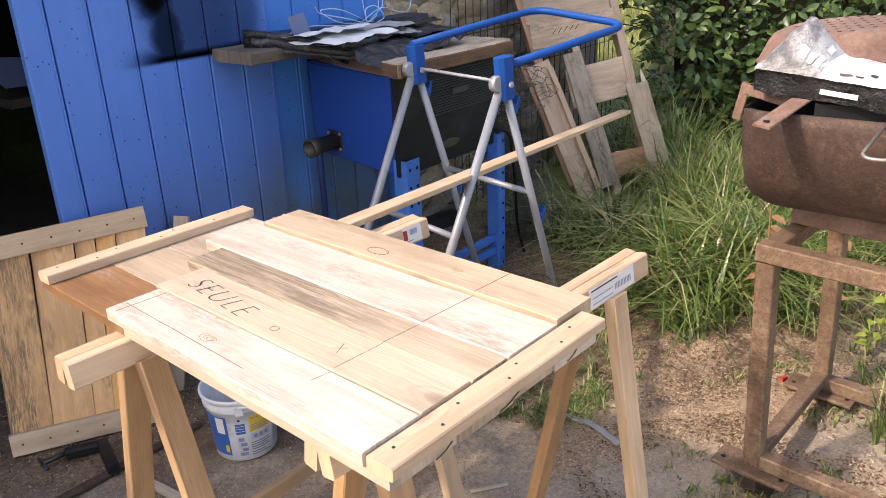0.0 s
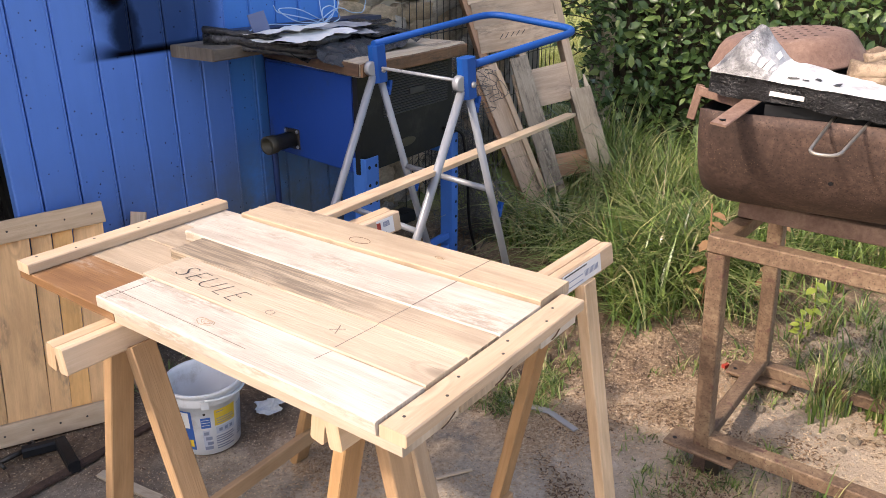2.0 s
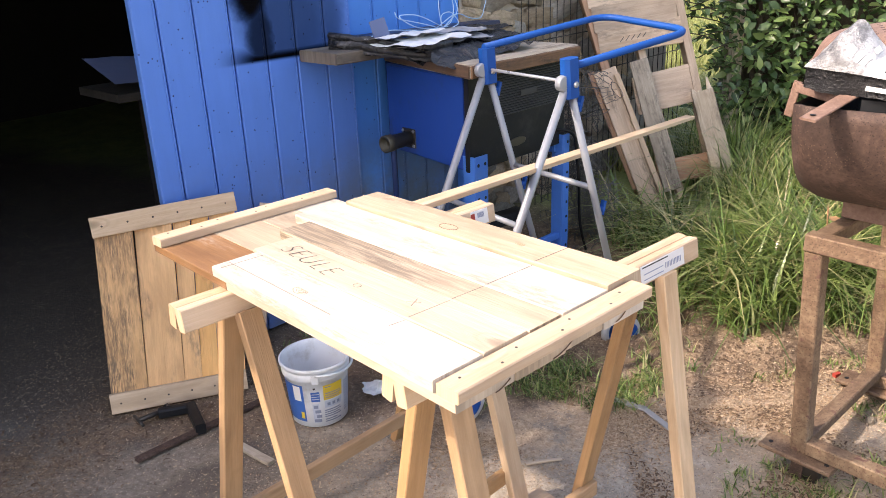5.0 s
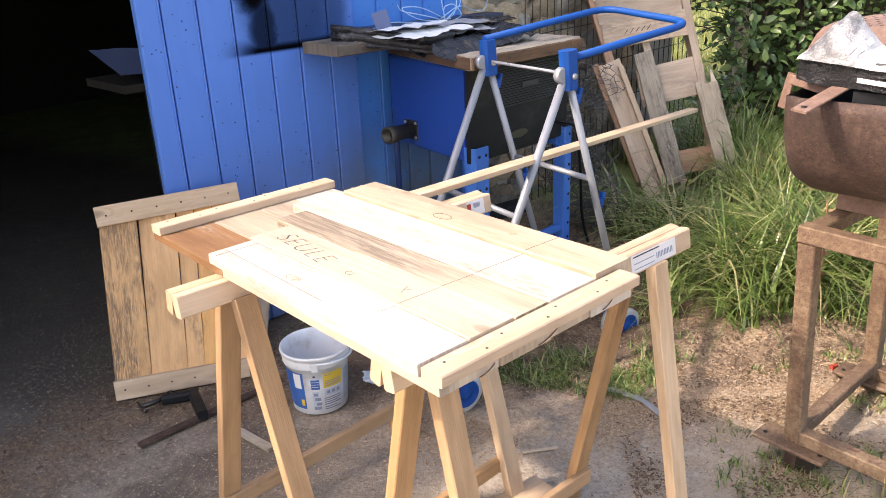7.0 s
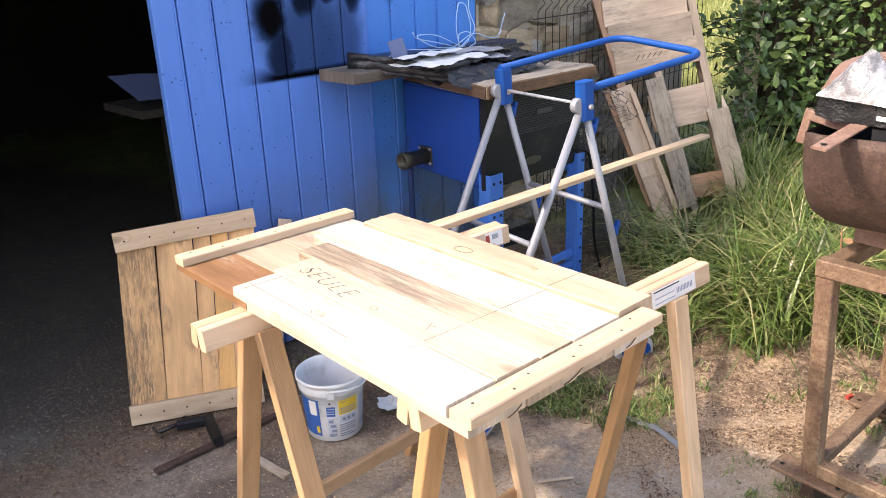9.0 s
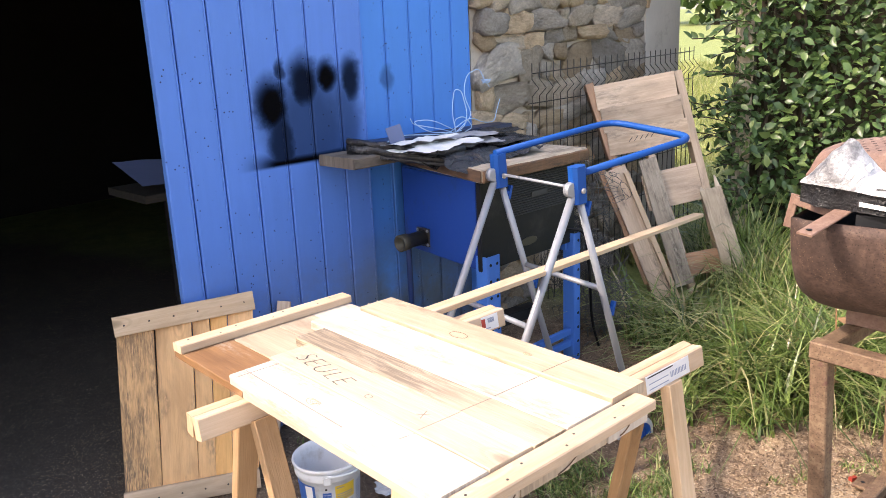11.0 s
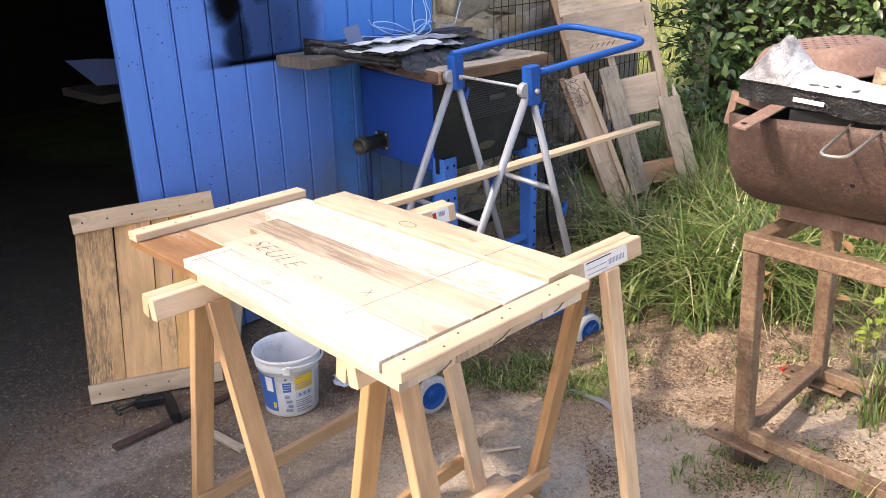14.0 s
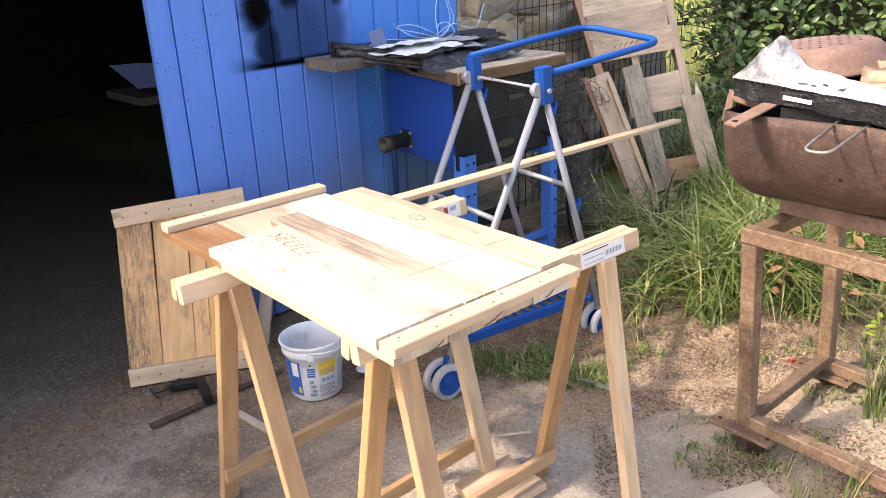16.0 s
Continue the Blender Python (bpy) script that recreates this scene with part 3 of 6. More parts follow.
def build_panel():
    root = thing("plank_panel", Q(0.45, 0.22, 0.735), "pale pallet-wood panel with end cleats lying across two trestles", "wooden panel")
    z = 0.744
    for b0, b1, a0, a1, mat in ((0.0, 0.118, 0.0, 0.30, ORANGE), (0.0, 0.118, 0.302, 0.905, PALE), (0.119, 0.232, 0.0, 0.907, TAN), (0.233, 0.33, 0.002, 0.903, TAN), (0.331, 0.442, 0.0, 0.906, WHITE_BOARD)):
        part("plank", board(Q(a0, (b0 + b1) / 2, z), Q(a1, (b0 + b1) / 2, z), b1 - b0, 0.018, PW, cuts=6, rough=0.0004), mat, root)
    for a, w, zt, e in ((0.021, 0.040, 0.772, 0.004), (0.892, 0.043, 0.772, 0.012)):
        part("cleat", board(Q(a, -0.002, zt - 0.0095), Q(a, 0.443 + e, zt - 0.0095), w, 0.019, PL, bevel=0.002), PINE, root)
    for a in (0.021, 0.892):
        for i in range(7):
            c = Q(a + (0.009 if i % 2 else -0.006), 0.028 + i * 0.063 + 0.014 * math.sin(i * 2.7), 0.7722)
            part("screw", spun(bmesh.new(), c, UP, [(-0.002, 0.0024), (0.0003, 0.0024)], 8), DARK_METAL, root)
    return root


build_panel()


class AtZero(random.Random):
    def random(self):
        return 0.0


def loose_plank(a0, a1, b0, b1, mat, label, drop=0.0, skew=0.0):
    zc = 0.7645 - drop
    at = Q((a0 + a1) / 2, (b0 + b1) / 2, 0.7535)
    root = thing("loose_plank", at, label, "plank", "planks laid on the panel")
    part("board", board(Q(a0, (b0 + b1) / 2 + skew, zc), Q(a1, (b0 + b1) / 2 - skew, zc), b1 - b0, 0.021, PW, cuts=8, rough=0.0 if mat is STAINED else 0.0006, bevel=0.002, rng=AtZero() if mat is STAINED else random), mat, root)
    return root


plank_white = loose_plank(0.264, 0.868, -0.005, 0.0925, WHITE_BOARD, "whitish weathered plank lying along the panel's front edge")
plank_word = loose_plank(0.245, 0.867, 0.0955, 0.190, PALE, "pale plank with a word written in black pen")
plank_dark = loose_plank(0.190, 0.8697, 0.1915, 0.268, STAINED, "plank with a dark mouldy stain along the grain", 0.0)
plank_long = loose_plank(0.128, 0.8697, 0.2705, 0.391, WHITE_BOARD, "wide whitish plank lying on the panel")
plank_back = loose_plank(0.148, 0.866, 0.3965, 0.492, TAN, "yellowish plank with a rough end overhanging the panel", -0.005)
part("sawn_end", board(Q(0.1272, 0.2725, 0.7645), Q(0.1272, 0.389, 0.7645), 0.0014, 0.019, PL, bevel=0.0003), END_GRAIN, plank_long, "dark sawn end")
rng = random.Random(12)
for k in range(16):
    b = 0.400 + 0.0058 * k
    part("splinter", board(Q(0.150, b, 0.769 + rng.uniform(-0.006, 0.006)), Q(0.148 - rng.uniform(0.003, 0.014), b + rng.uniform(-0.003, 0.003), 0.770 + rng.uniform(-0.006, 0.008)), rng.uniform(0.002, 0.005), 0.002, PW), PALE, plank_back)


# ---- trestles ----
def build_trestle(near, far, label, spread, insets, lift):
    """A folding trestle: two hinged frames, each with a top rail, two legs and a brace."""
    near, far = V(*near), V(*far)
    d = (far - near).normalized()
    out = V(d.y, -d.x, 0)
    mid = (near + far) / 2
    root = thing("trestle", (mid.x, mid.y, 0), label, "trestle", "trestles under the panel")
    top = near.z
    feet = {}
    for sgn, key in ((-1, 0), (1, 1)):
        part("top_rail", board(near + out * sgn * 0.0145 - V(0, 0, 0.0245), far + out * sgn * 0.0145 - V(0, 0, 0.0245), 0.025, 0.045, out + V(0, 0, 0.16 * sgn), bevel=0.003), PINE, root)
        for base, k in ((near + d * insets[0], 0), (far - d * insets[1], 1)):
            sp = spread[k][key]
            foot = V(base.x, base.y, 0.0) + out * sp
            head = V(base.x, base.y, top - 0.040) + out * sgn * 0.030
            feet[(key, k)] = (head, foot)
            part("leg", board(head, foot, 0.046, 0.024, d, bevel=0.002), PINE_RED if key == 0 or k == 0 else PINE, root)
        (h0, f0), (h1, f1) = feet[(key, 0)], feet[(key, 1)]
        p0, p1 = f0.lerp(h0, lift / top), f1.lerp(h1, lift / top)
        part("brace", board(p0 - d * 0.02 - out * sgn * 0.02, p1 + d * 0.02 - out * sgn * 0.02, 0.040, 0.018, UP, bevel=0.002), PINE_RED, root)
    return root


tre_a = build_trestle((-0.562, 1.068, 0.735), (-0.020, 1.660, 0.735), "folding pine trestle standing in the shade beside the bucket", ((-0.215, 0.25), (-0.25, 0.223)), (0.124, 0.122), 0.105)
tre_b = build_trestle((-0.138, 0.831, 0.735), (0.404, 1.414, 0.735), "folding pine trestle carrying a paper sticker", ((-0.18, 0.19), (-0.171, 0.15)), (0.088, 0.125), 0.085)


# ---- leaning panel ----
def build_leaning():
    bl, br = V(-1.192, 1.846, 0.0), V(-0.816, 1.998, 0.0)
    tl, tr = V(-1.218, 1.992, 0.590), V(-0.854, 2.226, 0.597)
    root = thing("leaning_panel", (bl + br) / 2, "pallet-wood panel with two cleats and mould, leaning by the blue door", "wooden panel")
    nrm = (br - bl).cross(tl - bl).normalized()
    cuts = (0.0, 0.27, 0.54, 0.67, 0.80, 1.0)
    for i, (a, b) in enumerate(zip(cuts, cuts[1:])):
        c = (a + b) / 2
        p0, p1 = bl.lerp(br, c), tl.lerp(tr, c)
        part("plank", board(p0 + (p1 - p0) * 0.012, p1 - (p1 - p0) * 0.03, (br - bl).length * (b - a) - 0.0002, 0.016, br - bl, cuts=3, rough=0.0002, bevel=0.0007), MOULDY if i == 0 else PANEL_WOOD, root)
    for f0, f1 in ((0.952, 0.952), (0.055, 0.055)):
        part("cleat", board(bl.lerp(tl, f0) - (br - bl) * 0.005 + nrm * 0.016, br.lerp(tr, f1) + (br - bl) * 0.005 + nrm * 0.016, 0.062, 0.018, tl - bl, bevel=0.002), PINE, root)
        for i in range(6):
            p = bl.lerp(tl, f0).lerp(br.lerp(tr, f1), 0.07 + 0.172 * i) + nrm * 0.025
            part("nail", spun(bmesh.new(), p, nrm, [(-0.002, 0.0035), (0.0006, 0.003)], 8), DARK_METAL, root)
    return root


build_leaning()


# ---- barbecue ----
SA, SB = V(0.71, -0.704, 0), V(0.698, 0.716, 0)
SO = V(0.764, 1.568, 0)


def S(a, b, z):
    """A place on the stand, which leans a little as it rises."""
    return SO + SA * a + SB * b + V(-0.08 * (z - 0.1), -0.06 * (z - 0.1), z)


def build_stand():
    root = thing("steel_stand", S(0.4, 0.22, 0.0), "rusty welded steel trolley stand under the drum", "stand")
    w = 0.040
    for b in (0.0, 0.445):
        for a in (0.0, 0.80):
            part("leg", board(S(a, b, 0.10), S(a, b, 0.648), w, w, SA, bevel=0.003, cuts=5, rough=0.0006), RUST_FRAME, root)
            plate = part("foot_plate", board(S(a - 0.085, b - 0.012, 0.094), S(a + 0.095, b - 0.012, 0.094), 0.085, 0.012, SB, bevel=0.004), RUST_FRAME, root)
            for k in (-0.066, 0.076):
                part("bolt_hole", spun(bmesh.new(), S(a + k, b - 0.025, 0.1002), UP, [(0.0, 0.006), (0.0006, 0.006)], 10), BLACK_PANEL, plate)
            c = part("caster", board(S(a, b - 0.018, 0.052), S(a, b + 0.018, 0.052), 0.03, 0.072, SA), RUST, root)
            part("wheel", spun(bmesh.new(), S(a + 0.02, b - 0.014, 0.042), SB, [(0, 0.030), (0.004, 0.036), (0.024, 0.036), (0.028, 0.030)], 16), DARK_METAL, c)
        part("bottom_rail", board(S(0.02, b, 0.119), S(0.78, b, 0.119), w, 0.036, SB, bevel=0.003, cuts=6, rough=0.0008), RUST_FRAME, root)
    for b in (0.0, 0.445):
        part("top_rail", board(S(-0.021, b, 0.668), S(0.821, b, 0.668), w, w, SB, bevel=0.003, cuts=6, rough=0.0008), RUST_FRAME, root)
    # lighter reddish rust: the sunlight this rail should catch is in its colour
    part("drum_rail", board(S(-0.012, 0.165, 0.7095), S(0.82, 0.165, 0.7095), w, 0.041, SB, bevel=0.003, cuts=6, rough=0.0008), RUST_LIGHT, root)
    part("drum_rail", board(S(-0.005, 0.36, 0.7095), S(0.82, 0.36, 0.7095), w, 0.041, SB, bevel=0.003), RUST_FRAME, root)
    for a in (0.0, 0.80):
        part("side_rail", board(S(a, 0.021, 0.666), S(a, 0.424, 0.666), w, 0.036, SA, bevel=0.003), RUST_FRAME, root)
        part("low_brace", board(S(a, 0.022, 0.118), S(a, 0.424, 0.140), 0.036, 0.032, SA, bevel=0.003), RUST_FRAME, root)
    return root


build_stand()
BA = V(0.80, -0.60, 0).normalized()
BB = V(0.60, 0.80, 0).normalized()
BO, BR = V(0.748, 1.664, 0.990), 0.246


def B(a, b, z):
    """A place by the drum: along its axis, across it, up from the rim."""
    return BO + BA * a + BB * b + V(0, 0, z)


def build_drum():
    root = thing("barbecue_drum", B(0.4, 0, -BR), "rusted half oil drum barbecue lying on the steel stand", "barbecue")
    bm = bmesh.new()
    seg, length, t = 28, 0.88, 0.006
    prof = [(0.0, 0.93), (0.03, 0.985), (0.06, 1.0), (0.30, 1.0), (0.58, 1.0), (0.82, 1.0), (0.85, 0.985), (0.88, 0.93)]
    outer = [[bm.verts.new(B(a, -math.cos(q) * BR * k, -math.sin(q) * BR * k)) for q in (math.pi * i / seg for i in range(seg + 1))] for a, k in prof]
    inner = [[bm.verts.new(B(min(max(a, 0.012), length - 0.012), -math.cos(q) * (BR * k - t), -math.sin(q) * (BR * k - t) + 0.0)) for q in (math.pi * i / seg for i in range(seg + 1))] for a, k in prof]
    for ra, rb in zip(outer, outer[1:]):
        for i in range(seg):
            bm.faces.new((ra[i], ra[i + 1], rb[i + 1], rb[i])).smooth = True
    for ra, rb in zip(inner, inner[1:]):
        for i in range(seg):
            f = bm.faces.new((ra[i], rb[i], rb[i + 1], ra[i + 1]))
            f.smooth, f.material_index = True, 1
    for ro, ri in zip(zip(outer, outer[1:]), zip(inner, inner[1:])):
        for k in (0, seg):
            bm.faces.new((ro[0][k], ro[1][k], ri[1][k], ri[0][k]))
    bm.faces.new(outer[0][::-1])
    bm.faces.new(outer[-1])
    bm.faces.new(inner[0]).material_index = 1
    bm.faces.new(inner[-1][::-1]).material_index = 1
    part("drum", bm, RUST, root).data.materials.append(BLACK_PANEL)
    part("drain_hole", spun(bmesh.new(), B(0.262, -BR * 0.86, -BR * 0.51), V(*(BB * -0.86 + V(0, 0, -0.51))), [(-0.003, 0.005), (0.0012, 0.005)], 12), BLACK_PANEL, root, "black drilled hole")
    # lever, end bracket and wire handle
    lever = part("lever", board(B(0.106, -0.17, 0.030), B(0.060, -0.330, -0.008), 0.034, 0.005, BA, bevel=0.002), RUST_LIGHT, root, "flat rusty lever with a hole")
    part("lever_hole", spun(bmesh.new(), B(0.0643, -0.315, -0.0010), UP, [(0.0, 0.006), (0.0012, 0.006)], 10), BLACK_PANEL, lever)
    br = board(B(0.070, -0.20, 0.010), B(-0.030, -0.125, 0.016), 0.020, 0.006, UP, cuts=4, rough=0.001)
    beam(br, B(-0.028, -0.125, 0.028), B(-0.044, -0.118, -0.048), 0.018, 0.006, BA)
    part("bracket", br, RUST_LIGHT, root, "bent rusty end bracket")
    part("wire_handle", tube(bmesh.new(), round_corners([B(0.256, -0.16, 0.020), B(0.226, -0.362, -0.034), B(0.276, -0.362, -0.034), B(0.322, -0.16, 0.020)], 0.022), 0.0034, 8), WIRE, root, "bent grey wire handle")
    return root


build_drum()


TO, TA, TB = V(0.632, 1.500, 1.018), V(0.69, -0.724, 0), V(0.724, 0.69, 0)


def T(a, b, z):
    """A place in the tray on the drum, which sags towards its far end."""
    return TO + TA * a + TB * b + V(0, 0, z - 0.06 * a)


def build_bbq_top():
    # grill tray, foil bag, wood and pan
    tray = thing("black_tray", T(0.2, 0.16, 0.0), "shallow crumpled black plastic tray lying over the drum", "tray")
    part("bottom", sheet(T(0, 0.004, 0.004), T(0.43, 0.004, 0.004) - T(0, 0.004, 0.004), T(0, 0.33, 0.004) - T(0, 0, 0.004), 24, 16, 0.003, 12, 3), CREASED, tray)
    for p, u, seed in ((T(0, 0, 0), T(0.43, 0, 0) - T(0, 0, 0), 1), (T(0, 0.33, 0), T(0.43, 0.33, 0) - T(0, 0.33, 0), 2), (T(0, 0, 0), T(0, 0.33, 0) - T(0, 0, 0), 3), (T(0.43, 0, 0), T(0.43, 0.33, 0) - T(0.43, 0, 0), 4)):
        side = sheet(p, u, V(0, 0, 0.046), 40, 6, 0.007, 16, seed)
        bmesh.ops.solidify(side, geom=list(side.faces), thickness=0.003)
        part("side", side, CREASED, tray)
    part("sticker", board(T(0.125, -0.0065, 0.021), T(0.190, -0.0065, 0.021), 0.009, 0.001, UP), PAPER, tray, "plain white strip")
    grate = thing("grill_grate", B(0.36, 0.0, 0.005), "dark steel grill grate lying across the drum", "grate")
    for k in range(18):
        part("bar", tube(bmesh.new(), [B(0.14 + k * 0.035, -0.205, 0.012), B(0.14 + k * 0.035, 0.205, 0.012)], 0.004, 6), BLACK_PANEL, grate)
    for b in (-0.205, 0.205):
        part("frame_bar", board(B(0.12, b, 0.004), B(0.80, b, 0.004), 0.012, 0.026, BB), BLACK_PANEL, grate)
    c = V(0.850, 1.612, 1.060)
    pan = thing("rusty_pan", c, "perforated rusty lid lying upside down on the wood", "lid")
    ax = (V(0, 0, 1) - BA * 0.10 - BB * 0.05).normalized()
    part("dish", spun(bmesh.new(), c, ax, [(-0.002, 0.157), (0.0, 0.161), (0.004, 0.162), (0.008, 0.157), (0.042, 0.138), (0.054, 0.127), (0.060, 0.112), (0.0615, 0.085)], 56), RUST_LIGHT, pan)
    s = ax.cross(BA).normalized()
    t = s.cross(ax)
    for i in range(-5, 6):
        for j in range(-3, 4):
            x, y = i * 0.022 + (j % 2) * 0.011, j * 0.030
            if x * x + y * y < 0.0105:
                part("hole", spun(bmesh.new(), c + ax * 0.0608 + t * x + s * y, ax, [(0.0, 0.0042), (0.0012, 0.0042)], 10), HOLE, pan)


build_bbq_top()


# ---- bucket ----
def build_bucket():
    c = V(-0.541, 1.858, 0.004)
    k = 1.04
    root = thing("bucket", c, "white plastic bucket with a blue and yellow label, standing on concrete", "bucket")
    prof = [(0.0, 0.076), (0.003, 0.080), (0.10, 0.087), (0.152, 0.0905), (0.153, 0.0955), (0.157, 0.0965), (0.172, 0.0972), (0.175, 0.0955), (0.180, 0.0955), (0.183, 0.1005), (0.189, 0.1022), (0.1935, 0.1010), (0.1945, 0.0975), (0.190, 0.0945), (0.18, 0.0915), (0.10, 0.0845), (0.006, 0.077)]
    part("body", spun(bmesh.new(), c, UP, [(h * k, r * k) for h, r in prof], 64), WHITE_PLASTIC, root)
    rim = [c + V(math.cos(q) * 0.1035 * k, math.sin(q) * 0.1035 * k, (0.178 - 0.012 * math.sin(i / 24 * math.pi)) * k) for i, q in ((i, radians(-78 + 190 * i / 24)) for i in range(25))]
    part("handle", tube(bmesh.new(), rim, 0.004, 8), WHITE_PLASTIC, root)
    tab = c + V(math.cos(radians(-78)) * 0.101 * k, math.sin(radians(-78)) * 0.101 * k, 0.163 * k)
    part("handle_lug", board(tab - V(0, 0, 0.010), tab + V(0, 0, 0.012), 0.022, 0.006, V(0.98, 0.2, 0), bevel=0.002), WHITE_PLASTIC, root)

    def patch(a0, a1, h0, h1, mat, name, lift=0.0008):
        bm = bmesh.new()
        n = max(2, int((a1 - a0) / 6))
        lo, hi = [], []
        for i in range(n + 1):
            q = radians(a0 + (a1 - a0) * i / n)
            for h, row in ((h0, lo), (h1, hi)):
                r = (0.080 + (h - 0.003) * (0.0105 / 0.149)) * k + lift
                row.append(bm.verts.new(c + V(math.cos(q) * r, math.sin(q) * r, h * k)))
        for i in range(n):
            bm.faces.new((lo[i], lo[i + 1], hi[i + 1], hi[i])).smooth = True
        part(name, bm, mat, root)
    patch(-168, -103, 0.020, 0.140, INK_BLUE, "label_side")
    patch(-124, -108, 0.088, 0.136, PAPER, "label_flash", 0.0014)
    patch(-113, -106, 0.030, 0.052, YELLOW, "label_flash", 0.0014)
    patch(-89, -73, 0.088, 0.120, INK_BLUE, "label_block")
    for h in (0.096, 0.104, 0.112):
        patch(-88, -74, h, h + 0.0016, PAPER, "text_line", 0.0014)
    patch(-66, -27, 0.090, 0.138, YELLOW, "label_band")
    for h, a in ((0.096, -34), (0.103, -30), (0.110, -32), (0.130, -50)):
        patch(-63, a, h, h + 0.0026, INK_GREY, "text_line", 0.0014)
    patch(-65, -29, 0.064, 0.086, INK_PALE, "label_box")
    for a in (-60, -50, -40):
        patch(a, a + 6, 0.070, 0.080, INK_GREY, "label_sign", 0.0014)
    for h, a in ((0.054, -32), (0.047, -29), (0.040, -34), (0.033, -30), (0.024, -40), (0.017, -31)):
        patch(-66, a, h, h + 0.0032, INK_GREY, "text_line")
    patch(-88, -76, 0.018, 0.080, INK_PALE, "label_picture")
    for h, a0, a1 in ((0.066, -86, -78), (0.050, -84, -73), (0.034, -82, -72), (0.020, -87, -73)):
        patch(a0, a1, h, h + 0.010, INK_GREY, "label_sign", 0.0014)
    for i in range(12):
        patch(-21, 2 + (i * 5) % 7, 0.030 + i * 0.0085, 0.0335 + i * 0.0085, INK_GREY, "text_line")
    patch(-84, -80, 0.128, 0.134, INK_BLACK, "label_mark")
    return root


build_bucket()


# ---- folding trolley ----
CU, CV = V(0.765, 0.644, 0), V(-0.644, 0.765, 0)
CN, CF = V(0.200, 2.078, 0), V(-0.035, 2.363, 0)


def build_cart():
    root = thing("folding_trolley", (CN + CF) / 2, "folding trolley with grey tube legs, blue handle and blue wheels", "trolley")

    def P(o, s, z):
        return o + CU * s + V(0, 0, z)
    for o, far in ((CN, 0), (CF, 1)):
        part("front_leg", tube(bmesh.new(), [P(o, 0.0, 0.945), P(o, -0.385, 0.12)], 0.0125, 12), GREY_TUBE, root)
        part("back_leg", tube(bmesh.new(), [P(o, 0.012, 0.93), P(o, 0.275, 0.12)], 0.0115, 12), GREY_TUBE, root)
        clamp = part("clamp", board(P(o, 0.014, 0.902), P(o, 0.006, 1.012), 0.052, 0.040, CU, bevel=0.010), BLUE_PLASTIC, root, "blue plastic hinge")
        part("bolt", spun(bmesh.new(), P(o, 0.014, 0.940) - CV * 0.0202, -CV, [(0, 0.009), (0.004, 0.009), (0.007, 0.005)], 12), STEEL, clamp)
        part("hinge_disc", spun(bmesh.new(), P(o, -0.018, 0.945) - CV * 0.012, CV, [(0, 0.019), (0.002, 0.022), (0.020, 0.022), (0.022, 0.019)], 20), GREY_TUBE, root)
        for s, z in ((0.030, 0.872), (0.140, 0.535)):
            ax = (CU + V(0, 0, 0.3)).normalized()
            knob = spun(bmesh.new(), P(o, s, z), ax, [(0.004, 0.008), (0.016, 0.009), (0.026, 0.006)], 12)
            beam(knob, P(o, s, z) + ax * 0.018 - V(0, 0, 0.020), P(o, s, z) + ax * 0.030 + V(0, 0, 0.020), 0.020, 0.010, CV, bevel=0.003)
            part("knob", knob, BLUE_PLASTIC, root, "blue plastic wing knob")
        for s, h in ((-0.395, 0.06), (0.285, 0.06)):
            for k in (-0.028, 0.022):
                w = part("wheel", spun(bmesh.new(), P(o, s, h + 0.008) + CV * k, CV, [(0.0, 0.043), (0.0, 0.054), (0.005, 0.061), (0.019, 0.061), (0.024, 0.054), (0.024, 0.043)], 28, False, False), TYRE, root, "grey tyre")
                part("hub", spun(bmesh.new(), P(o, s, h + 0.008) + CV * (k - 0.001), CV, [(0.0, 0.010), (0.002, 0.014), (0.007, 0.016), (0.008, 0.034), (0.001, 0.039), (0.0005, 0.0435), (0.0235, 0.0435), (0.018, 0.034), (0.018, 0.014), (0.026, 0.006)], 20), BLUE_PLASTIC, w)
            part("fork", board(P(o, s, h + 0.008), P(o, s * 0.965, 0.15), 0.03, 0.018, CU, bevel=0.005), BLUE_PLASTIC, root)
    h = [P(CN, -0.005, 0.985), P(CN, 0.53, 1.04), P(CF, 0.53, 1.068), P(CF, -0.005, 1.015)]
    part("handle", tube(bmesh.new(), round_corners(h, 0.075, 8), 0.0112, 14), BLUE_PLASTIC, root, "bent blue handlebar")
    for s, z, r in ((0.01, 0.945, 0.005), (-0.178, 0.56, 0.009), (0.115, 0.615, 0.009)):
        part("cross_bar", tube(bmesh.new(), [P(CN, s, z), P(CF, s, z)], r, 10), GREY_TUBE, root)
    # lattice platform
    for s in (-0.33, 0.24):
        part("platform_edge", tube(bmesh.new(), [P(CN, s, 0.17), P(CF, s, 0.17)], 0.011, 8), BLUE_PLASTIC, root)
    for o in (CN + CV * 0.03, CF - CV * 0.03):
        part("platform_side", board(P(o, -0.33, 0.165), P(o, 0.24, 0.165), 0.012, 0.035, CV, bevel=0.003), BLUE_PLASTIC, root)
    for i in range(13):
        s = -0.30 + i * 0.043
        part("platform_slat", board(P(CN + CV * 0.03, s, 0.162), P(CF - CV * 0.03, s, 0.162), 0.008, 0.012, CU), BLUE_PLASTIC, root)
    for i in range(5):
        o = CN.lerp(CF, 0.18 + 0.16 * i)
        part("platform_slat", board(P(o, -0.33, 0.160), P(o, 0.24, 0.160), 0.008, 0.010, CV), BLUE_PLASTIC, root)
    return root


